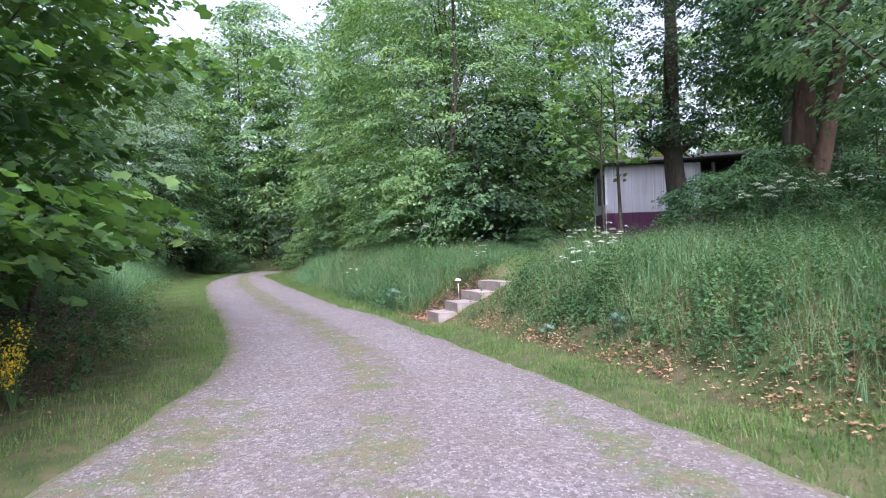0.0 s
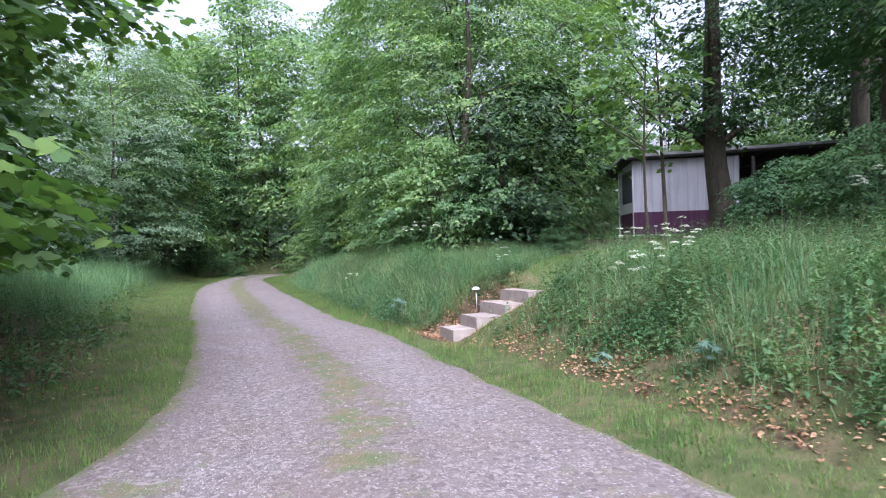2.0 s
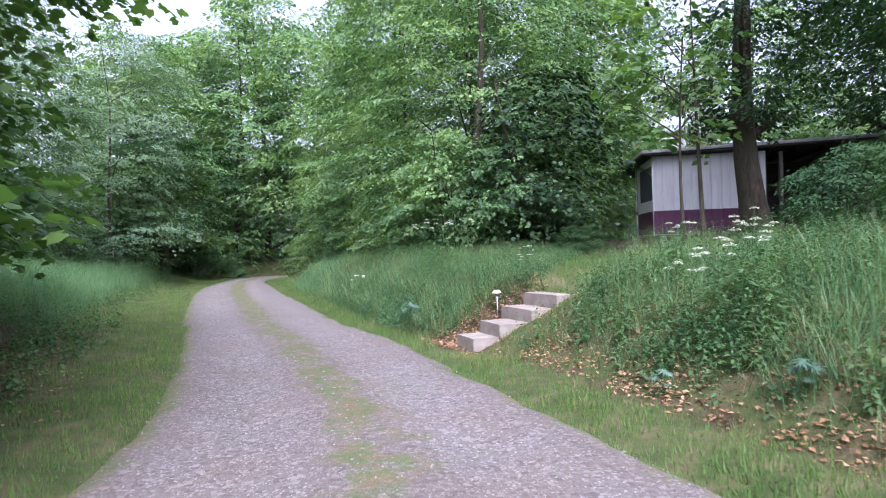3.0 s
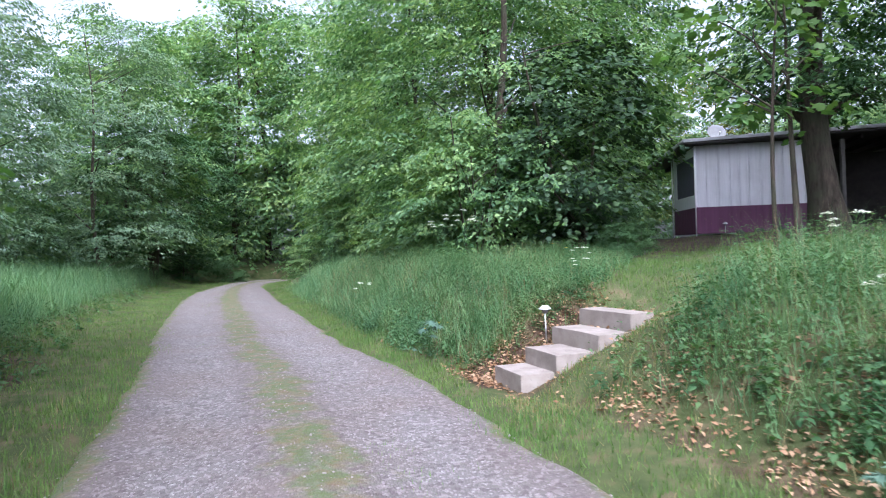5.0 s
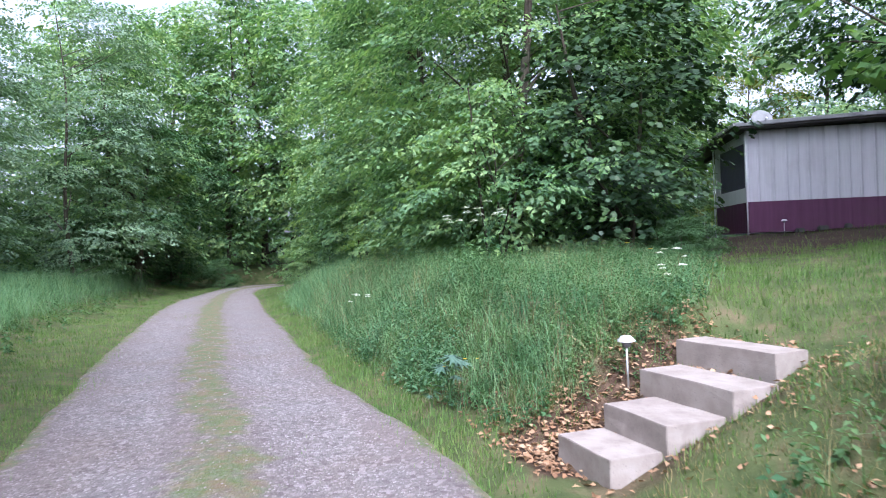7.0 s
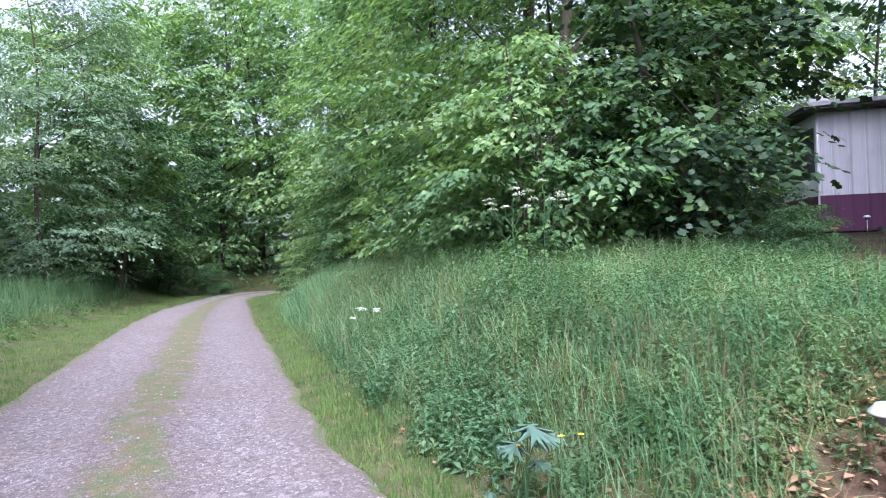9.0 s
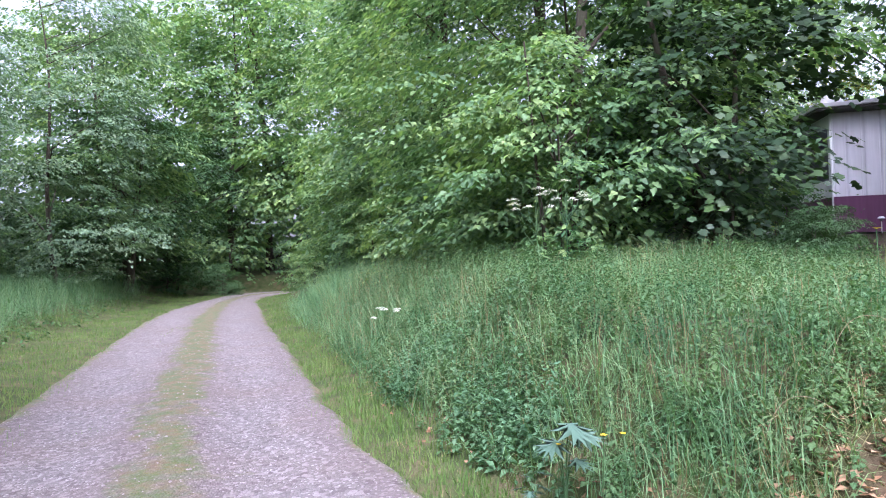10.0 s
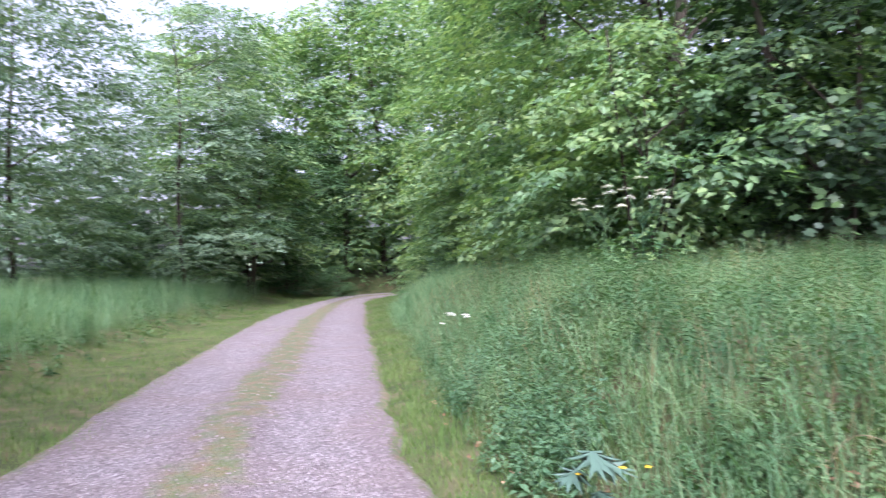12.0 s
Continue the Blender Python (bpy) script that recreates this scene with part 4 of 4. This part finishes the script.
# front edge's middle on plan, width, turn, depth
for i, (sx, sy, wide, turn, deep) in enumerate(((-0.205, 14.425, 0.68, 0, 0.60), (0.165, 14.55, 0.72, 1, 0.60), (0.57, 14.80, 0.96, 3, 0.42), (0.965, 15.13, 0.97, 5, 0.34))):
    thing = empty("concrete_step")
    bm = box(deep, wide, 0.26, (deep / 2, 0, -0.26), 0.005)
    bmesh.ops.subdivide_edges(bm, edges=bm.edges[:], cuts=2, use_grid_fill=True)
    for v in bm.verts:
        v.co += Vector(noise.noise_vector(v.co * 7 + Vector((i * 3.1, 0, 0)))) * 0.008
    part("block", bm, CONCRETE, thing)
    thing.matrix_world = pose(sx, sy, 0.156 + RISE * i, 0, 0, step_angle + turn)
    tagged(thing, "weathered pale concrete block step on the bank", "step", "garden steps")


# ---- the hut under a flat roof ----
CORNER = Vector((5.97, 28.08))
FRONT = Vector((0.992, -0.125)).normalized()
BACK = Vector((0.02, 1.0)).normalized()
Z0, Z1, Z2 = 1.75, 2.58, 4.50


def wall_panel(p, along, length, z0, z1, thick=0.03, fold=0.0, step=0.05):
    """An upright cloth panel with shallow folds, with thickness."""
    bm = bmesh.new()
    nrm = Vector((along.y, -along.x))
    cols = max(2, int(length / step))
    rows_ = []
    for i in range(cols + 1):
        s_ = length * i / cols
        off = -fold if (s_ + 0.05 * math.sin(s_ * 5)) % 0.31 < 0.04 else 0.25 * fold * math.sin(s_ * 20.3)
        q = p + along * s_ + nrm * off
        rows_.append((bm.verts.new((q.x, q.y, z0)), bm.verts.new((q.x, q.y, z1)), bm.verts.new((q.x - nrm.x * thick, q.y - nrm.y * thick, z0)), bm.verts.new((q.x - nrm.x * thick, q.y - nrm.y * thick, z1))))
    for a_, b_ in zip(rows_, rows_[1:]):
        bm.faces.new((a_[0], b_[0], b_[1], a_[1]))
        bm.faces.new((b_[2], a_[2], a_[3], b_[3]))
        bm.faces.new((a_[1], b_[1], b_[3], a_[3]))
        bm.faces.new((a_[0], a_[2], b_[2], b_[0]))
    for e_ in (rows_[0], rows_[-1]):
        bm.faces.new((e_[0], e_[1], e_[3], e_[2]))
    return bm


hut = empty("hut")
tagged(hut, "awning hut with white walls, purple skirt and flat roof", "hut")
part("front_wall", wall_panel(CORNER, FRONT, 3.7, Z1, Z2, 0.03, 0.02, 0.02), WALL_CLOTH, hut, "grey-white wall with vertical folds")
part("front_skirt", wall_panel(CORNER - FRONT * 0.004, FRONT, 3.7, Z0, Z1, 0.03, 0.004), WALL_PURPLE, hut, "purple cloth skirt")
part("side_skirt", wall_panel(CORNER + BACK * 2.8, -BACK, 2.8, Z0, Z1, 0.03, 0.004), WALL_PURPLE, hut, "purple cloth skirt")
part("back_wall", wall_panel(CORNER + BACK * 2.8 + FRONT * 3.7, -FRONT, 3.7, Z0, Z2), WALL_CLOTH, hut)
part("inner_wall", wall_panel(CORNER + FRONT * 3.7, BACK, 2.8, Z0, Z2), GREY_WOOD, hut)
# side wall round its window
W0, W1 = 0.22, 2.35
for nm, s0, s1, za, zb in (("side_wall", 0, 2.8, Z1, 2.98), ("side_wall", 0, W0, 2.98, Z2), ("side_wall", W1, 2.8, 2.98, Z2), ("side_wall", W0, W1, 4.20, Z2)):
    part(nm, wall_panel(CORNER + BACK * s1, -BACK, s1 - s0, za, zb), WALL_WHITE, hut)
win = part("window", wall_panel(CORNER + BACK * W1 + FRONT * 0.02, -BACK, W1 - W0, 2.98, 4.20, 0.012), PVC, hut, "dark film window")
for s_ in (0.0, 2.85):
    q = CORNER + BACK * s_ - FRONT * 0.03
    part("pole", lathe([(0.0, 0), (0.022, 0), (0.022, Z2 - Z0 + 0.1), (0.0, Z2 - Z0 + 0.1)], 10), WHITE_PLASTIC, hut).location = (q.x, q.y, Z0 - 0.1)
# flat roof with a pale edge, dark strips for the shadow beneath it, and posts
ROOF_O = CORNER - FRONT * 0.42 - BACK * 0.35
ROOF_W, ROOF_D = 8.2, 5.2


def roof_block(s0, s1, t0, t1, z0, z1):
    bm = bmesh.new()
    vs = []
    for z, lift in ((z0, 0), (z1, 0)):
        for s_, t_ in ((s0, t0), (s1, t0), (s1, t1), (s0, t1)):
            q = ROOF_O + FRONT * s_ + BACK * t_
            vs.append(bm.verts.new((q.x, q.y, z + 0.02 * s_ - 0.035 * t_)))
    for f in ((0, 3, 2, 1), (4, 5, 6, 7), (0, 1, 5, 4), (1, 2, 6, 5), (2, 3, 7, 6), (3, 0, 4, 7)):
        bm.faces.new([vs[i] for i in f])
    bmesh.ops.bevel(bm, geom=bm.edges[:], offset=0.006, segments=1, affect="EDGES")
    return bm


part("roof", roof_block(0.03, ROOF_W - 0.03, 0.03, ROOF_D - 0.03, 4.50, 4.62), FELT, hut, "flat felt roof")
part("roof_edge", roof_block(0, ROOF_W, -0.03, 0.03, 4.58, 4.68), FASCIA, hut, "pale grey metal roof edge")
part("roof_edge", roof_block(-0.03, 0.03, 0, ROOF_D, 4.58, 4.68), FASCIA, hut, "pale grey metal roof edge")
part("eave_shadow_strip", roof_block(0, ROOF_W, 0.0, 0.035, 4.515, 4.577), DARK_WOOD_SHADE, hut, "dark strip standing in for shadow under the roof edge")
part("eave_shadow_strip", roof_block(0.0, 0.035, 0.04, ROOF_D, 4.515, 4.577), DARK_WOOD_SHADE, hut, "dark strip standing in for shadow under the roof edge")
for s_ in (4.15, 7.9):
    q = CORNER + FRONT * s_
    part("post", box(0.12, 0.12, 2.75, (q.x, q.y, Z0 - 0.05), 0.008), GREY_WOOD, hut)
for s_ in np.arange(0.6, 8.0, 0.9):
    part("rafter", roof_block(s_, s_ + 0.07, 0.40, ROOF_D - 0.1, 4.36, 4.497), DARK_WOOD_SHADE, hut)
part("shelter_back", wall_panel(CORNER + BACK * 3.0 + FRONT * 7.9, -FRONT, 4.2, Z0, 4.36), DARK_WOOD_SHADE, hut, "dark wall at the back of the open shelter")
part("shelter_side", wall_panel(CORNER + FRONT * 7.95, BACK, 3.6, Z0, 4.36), DARK_WOOD_SHADE, hut)

for s_, w_ in ((1.2, 0.22), (1.75, 0.26), (2.35, 0.16)):
    q = CORNER + FRONT * s_ - BACK * 0.12
    blk = empty("support_stone")
    part("stone", box(w_, 0.14, 0.14, (0, 0, 0), 0.03), FELT, blk)
    blk.matrix_world = pose(q.x, q.y, float(ground_z(q.x, q.y)) - 0.02, 0, 0, 4)
    tagged(blk, "dark stone at the foot of the awning skirt", "stone", "support stones")

post = empty("garden_post", (3.7, 30.2, float(ground_z(3.7, 30.2))))
part("upright", box(0.07, 0.07, 1.5, (0, 0, -0.1), 0.006), FASCIA, post)
part("crossbar", box(0.5, 0.05, 0.06, (-0.12, 0, 1.34), 0.006), FASCIA, post)
tagged(post, "pale garden post with a crossbar beside the hut", "post")

dish = empty("satellite_dish")
part("reflector", lathe([(0, 0.06), (0.12, 0.066), (0.22, 0.085), (0.33, 0.13), (0.335, 0.125), (0.22, 0.075), (0.12, 0.055), (0, 0.05)], 28), FASCIA, dish, "pale grey round reflector").matrix_local = pose(0, -0.10, 1.12, 62, 0, 0)
part("mast", lathe([(0, -0.5), (0.025, -0.5), (0.025, 1.25), (0, 1.25)], 12), STEEL, dish, "steel mast")
Vp, Fp = tubes([([(0, -0.02, 0.90), (0, -0.35, 0.88), (0, -0.55, 1.08)], [0.012, 0.012, 0.012])], 8)
part("arm", mesh_np("arm", Vp, Fp, STEEL, True), parent=dish)
part("receiver", lathe([(0, -0.05), (0.03, -0.05), (0.035, 0.03), (0, 0.03)], 12), WHITE_PLASTIC, dish).matrix_local = pose(0, -0.56, 1.10, 60, 0, 0)
dish.matrix_world = pose(8.0, 32.4, 4.4)
tagged(dish, "pale grey satellite dish on a mast on the roof", "satellite dish")


# ---- garden lamps ----
def garden_lamp():
    thing = empty("garden_lamp")
    part("pole", lathe([(0, -0.12), (0.0085, -0.10), (0.0085, 0.27), (0, 0.27)], 12), STEEL, thing, "steel pole")
    part("lens", lathe([(0.012, 0.25), (0.034, 0.262), (0.046, 0.30), (0.046, 0.306), (0, 0.306)], 20), SMOKED, thing, "smoked plastic lens")
    part("cap", lathe([(0, 0.300), (0.066, 0.300), (0.076, 0.306), (0.074, 0.312), (0.048, 0.338), (0.045, 0.342), (0.038, 0.339), (0, 0.339)], 24), LAMP_CAP, thing, "pale metal cap")
    return tagged(thing, "small solar garden lamp on a steel spike", "lamp", "garden lamps")


lamp = garden_lamp()
lamp.matrix_world = pose(0.30, 15.41, 0.41, 2, -2, 20)
lamp.scale = (0.98, 0.98, 1.06)
q = CORNER - BACK * 0.7 + FRONT * 0.6
copy_thing(lamp, pose(q.x, q.y, float(ground_z(q.x, q.y)), 0, 0, 0))


# ---- flowers ----
def umbel_plant(height, heads, seed):
    """Cow parsley: a branching stalk with flat white flower heads and feathery leaves."""
    rs_ = np.random.default_rng(seed)
    thing = empty("cow_parsley")
    paths = [([(0, 0, -0.05), (0.01, 0.0, height * 0.4), (0.03, 0.01, height * 0.7)], [0.006, 0.005, 0.004])]
    tops = []
    for h_ in range(heads):
        a_ = 6.28 * h_ / heads + rs_.normal(0, 0.3)
        r_ = rs_.uniform(0.05, 0.24)
        top_ = np.array([0.03 + r_ * math.cos(a_), r_ * math.sin(a_), height * rs_.uniform(0.82, 1.0)])
        s_ = height * rs_.uniform(0.45, 0.68)
        paths.append(([(0.02, 0.0, s_), (0.03 + top_[0] * 0.6, top_[1] * 0.6, (s_ + top_[2]) / 2), tuple(top_)], [0.004, 0.003, 0.002]))
        tops.append(top_)
    Vs, Fs = tubes(paths, 5)
    part("stalk", mesh_np("stalk", Vs, Fs, HERB), parent=thing)
    for top_ in tops:
        m_ = 46
        a_, r_ = rs_.uniform(0, 6.28, m_), 0.046 * np.sqrt(rs_.random(m_)) * rs_.uniform(0.7, 1.3)
        c_ = top_ + np.stack([r_ * np.cos(a_), r_ * np.sin(a_), 0.012 - r_ * 0.4 + rs_.normal(0, 0.004, m_)], 1)
        g_ = rs_.uniform(0, 6.28, m_)
        sz = rs_.uniform(0.010, 0.019, m_)
        Vf, Ff = leaves_at(c_, np.stack([np.cos(g_), np.sin(g_), np.zeros(m_)], 1), np.stack([rs_.normal(0, 0.4, m_), rs_.normal(0, 0.4, m_), np.ones(m_)], 1), sz, sz)
        part("flower_head", mesh_np("flower_head", Vf, Ff, PETAL_WHITE), parent=thing, label="flat white flower head")
    m_ = 60
    h_ = rs_.uniform(0.1, 0.6, m_) * height
    a_ = rs_.uniform(0, 6.28, m_)
    Vf, Ff = leaves_at(np.stack([0.02 + 0.09 * np.cos(a_) * rs_.random(m_), 0.09 * np.sin(a_) * rs_.random(m_), h_], 1), np.stack([np.cos(a_), np.sin(a_), rs_.normal(-0.1, 0.3, m_)], 1), np.tile([0, 0, 1.0], (m_, 1)) + rs_.normal(0, 0.3, (m_, 3)), rs_.uniform(0.05, 0.12, m_), rs_.uniform(0.02, 0.045, m_))
    part("foliage", mesh_np("foliage", Vf, Ff, HERB), parent=thing)
    return tagged(thing, "cow parsley with flat white flower heads in the grass", "flower", "cow parsley")


up1 = umbel_plant(1.05, 7, 61)
up2 = umbel_plant(0.85, 5, 62)
spots1 = [(2.55, 11.0, 0, 1.05), (2.75, 11.2, 70, 1.0), (2.4, 11.1, 200, 1.0), (2.2, 11.3, 120, 0.95), (5.3, 11.0, 240, 1.2), (5.0, 11.3, 190, 1.15), (5.5, 11.4, 140, 1.15), (5.9, 11.2, 30, 1.1), (5.2, 11.7, 10, 1.1), (6.3, 11.1, 80, 1.15), (-1.2, 18.9, 200, 1.15), (-0.9, 19.3, 50, 1.2)]
spots2 = [(-3.0, 19.8, 0, 1.0), (0.74, 15.75, 40, 0.75), (0.88, 15.95, 140, 0.7), (3.5, 5.5, 20, 0.42), (3.65, 5.6, 160, 0.42), (3.6, 5.35, 260, 0.4), (3.72, 5.45, 90, 0.4), (2.4, 12.6, 20, 1.0)]
for mdl, spots in ((up1, spots1), (up2, spots2)):
    for i, (x, y, turn, size) in enumerate(spots):
        place(mdl, x, y, turn, size, 0.0, first=(i == 0))

# the blue-green lobed plant at the foot of the hump
big = empty("lobed_plant")
rs_ = np.random.default_rng(71)
m_ = 6
a_ = np.array([-1.6, -0.6, -2.6, 0.6, 2.2, -1.2])
hh = np.array([0.52, 0.44, 0.40, 0.36, 0.34, 0.28])
Vp, Fp = lobed_at(np.stack([0.08 * np.cos(a_), 0.08 * np.sin(a_), hh], 1), np.stack([np.cos(a_), np.sin(a_), rs_.normal(-0.35, 0.15, m_)], 1), np.tile([0, -0.5, 1.0], (m_, 1)) + rs_.normal(0, 0.15, (m_, 3)), np.array([0.28, 0.22, 0.20, 0.18, 0.16, 0.17]), DEEP_OUTLINE)
part("foliage", mesh_np("foliage", Vp, Fp, BLUE_LEAF), parent=big)
Vp, Fp = tubes([([(0, 0, -0.05), (0.03 * math.cos(t_), 0.03 * math.sin(t_), h_ * 0.6), (0.08 * math.cos(t_), 0.08 * math.sin(t_), h_)], [0.005, 0.004, 0.003]) for t_, h_ in zip(a_, hh)], 5)
part("stem", mesh_np("stem", Vp, Fp, HERB), parent=big)
tagged(big, "pale blue-green plant with deeply lobed leaves", "plant", "lobed plants")
for i, (x, y, turn, size) in enumerate(((-1.24, 16.0, 25, 0.82), (-1.42, 16.05, 130, 0.5), (1.75, 10.9, 20, 0.55), (2.6, 9.9, -30, 0.6))):
    place(big, x, y, turn, size, -0.12 if i == 0 else 0.0, first=(i == 0))

# yellow broom beside the lane
broom = empty("broom_bush")
rs_ = np.random.default_rng(81)
paths, flo = [], []
for _ in range(26):
    a_, l_ = rs_.uniform(0, 6.28), rs_.uniform(0.5, 0.95)
    end = np.array([0.38 * math.cos(a_) * rs_.random(), 0.38 * math.sin(a_) * rs_.random(), l_])
    paths.append(([(0, 0, -0.05), tuple(end * np.array([0.4, 0.4, 0.55])), tuple(end)], [0.006, 0.004, 0.002]))
    t_ = rs_.uniform(0.4, 1.0, 14)[:, None]
    flo.append(end * t_ * np.concatenate([t_, t_, np.ones_like(t_)], 1) + rs_.normal(0, 0.018, (14, 3)))
Vp, Fp = tubes(paths, 5)
part("stem", mesh_np("stem", Vp, Fp, HERB), parent=broom)
fl = np.concatenate(flo)
sz = rs_.uniform(0.025, 0.045, len(fl))
Vp, Fp = leaves_at(fl, rs_.normal(0, 1, (len(fl), 3)), rs_.normal(0, 1, (len(fl), 3)) + [0, 0, 1], sz, sz * 0.8)
part("blossom", mesh_np("blossom", Vp, Fp, PETAL_YELLOW), parent=broom, label="bright yellow blossom")
tagged(broom, "broom bush with bright yellow flowers beside the lane", "bush")
place(broom, -3.9, 7.45, 0, 1.0, 0.0, first=True)

# buttercups
cup = empty("buttercup")
Vp, Fp = tubes([([(0, 0, -0.05), (0.02, 0, 0.25), (0.03, 0.01, 0.5)], [0.003, 0.002, 0.002])], 5)
part("stem", mesh_np("stem", Vp, Fp, HERB), parent=cup)
a_ = np.linspace(0, 6.28, 5, endpoint=False)
Vp, Fp = leaves_at(np.tile([0.03, 0.01, 0.5], (5, 1)), np.stack([np.cos(a_), np.sin(a_), np.full(5, 0.35)], 1), np.tile([0, 0, 1.0], (5, 1)), np.full(5, 0.02), np.full(5, 0.018))
part("blossom", mesh_np("blossom", Vp, Fp, PETAL_YELLOW), parent=cup, label="small yellow blossom")
tagged(cup, "small yellow buttercup in the tall grass", "flower", "buttercups")
for i, (x, y, turn, size) in enumerate(((-1.1, 15.7, 0, 1.1), (-0.95, 15.75, 90, 1.0), (0.45, 16.1, 40, 1.3), (-1.3, 15.9, 10, 0.9), (0.6, 15.9, 10, 1.2))):
    place(cup, x, y, turn, size, 0.0, first=(i == 0))

# bent dry stalks hanging over the foot of the hump
stalk = empty("dry_stalk")
t_ = np.linspace(0, 1, 14)
line = np.stack([0.42 * t_ ** 1.6, -0.50 * t_ ** 1.7, 0.62 * np.sin(t_ * 2.25) ** 0.9], 1)
Vp, Fp = tubes([(line, np.linspace(0.004, 0.0015, 14))], 6)
part("stem", mesh_np("stem", Vp, Fp, TWIG, True), parent=stalk)
k_ = 18
Vp, Fp = leaves_at(line[np.linspace(9, 13, k_).astype(int)] + rng.normal(0, 0.012, (k_, 3)), np.tile([0.5, -0.5, -0.6], (k_, 1)) + rng.normal(0, 0.4, (k_, 3)), np.tile([0, 0, 1.0], (k_, 1)), np.full(k_, 0.03), np.full(k_, 0.006))
tagged(part("seed_head", mesh_np("seed_head", Vp, Fp, GRASS_DRY), parent=stalk), kind="stuff")
tagged(stalk, "bent straw-coloured dry stalk in the grass", "dry stalk", "dry stalks")
for i, (x, y, turn, size) in enumerate(((-0.30, 15.75, 0, 0.6), (0.15, 16.0, 40, 0.5), (2.6, 11.6, 10, 0.7))):
    place(stalk, x, y, turn, size, 0.0, first=(i == 0))
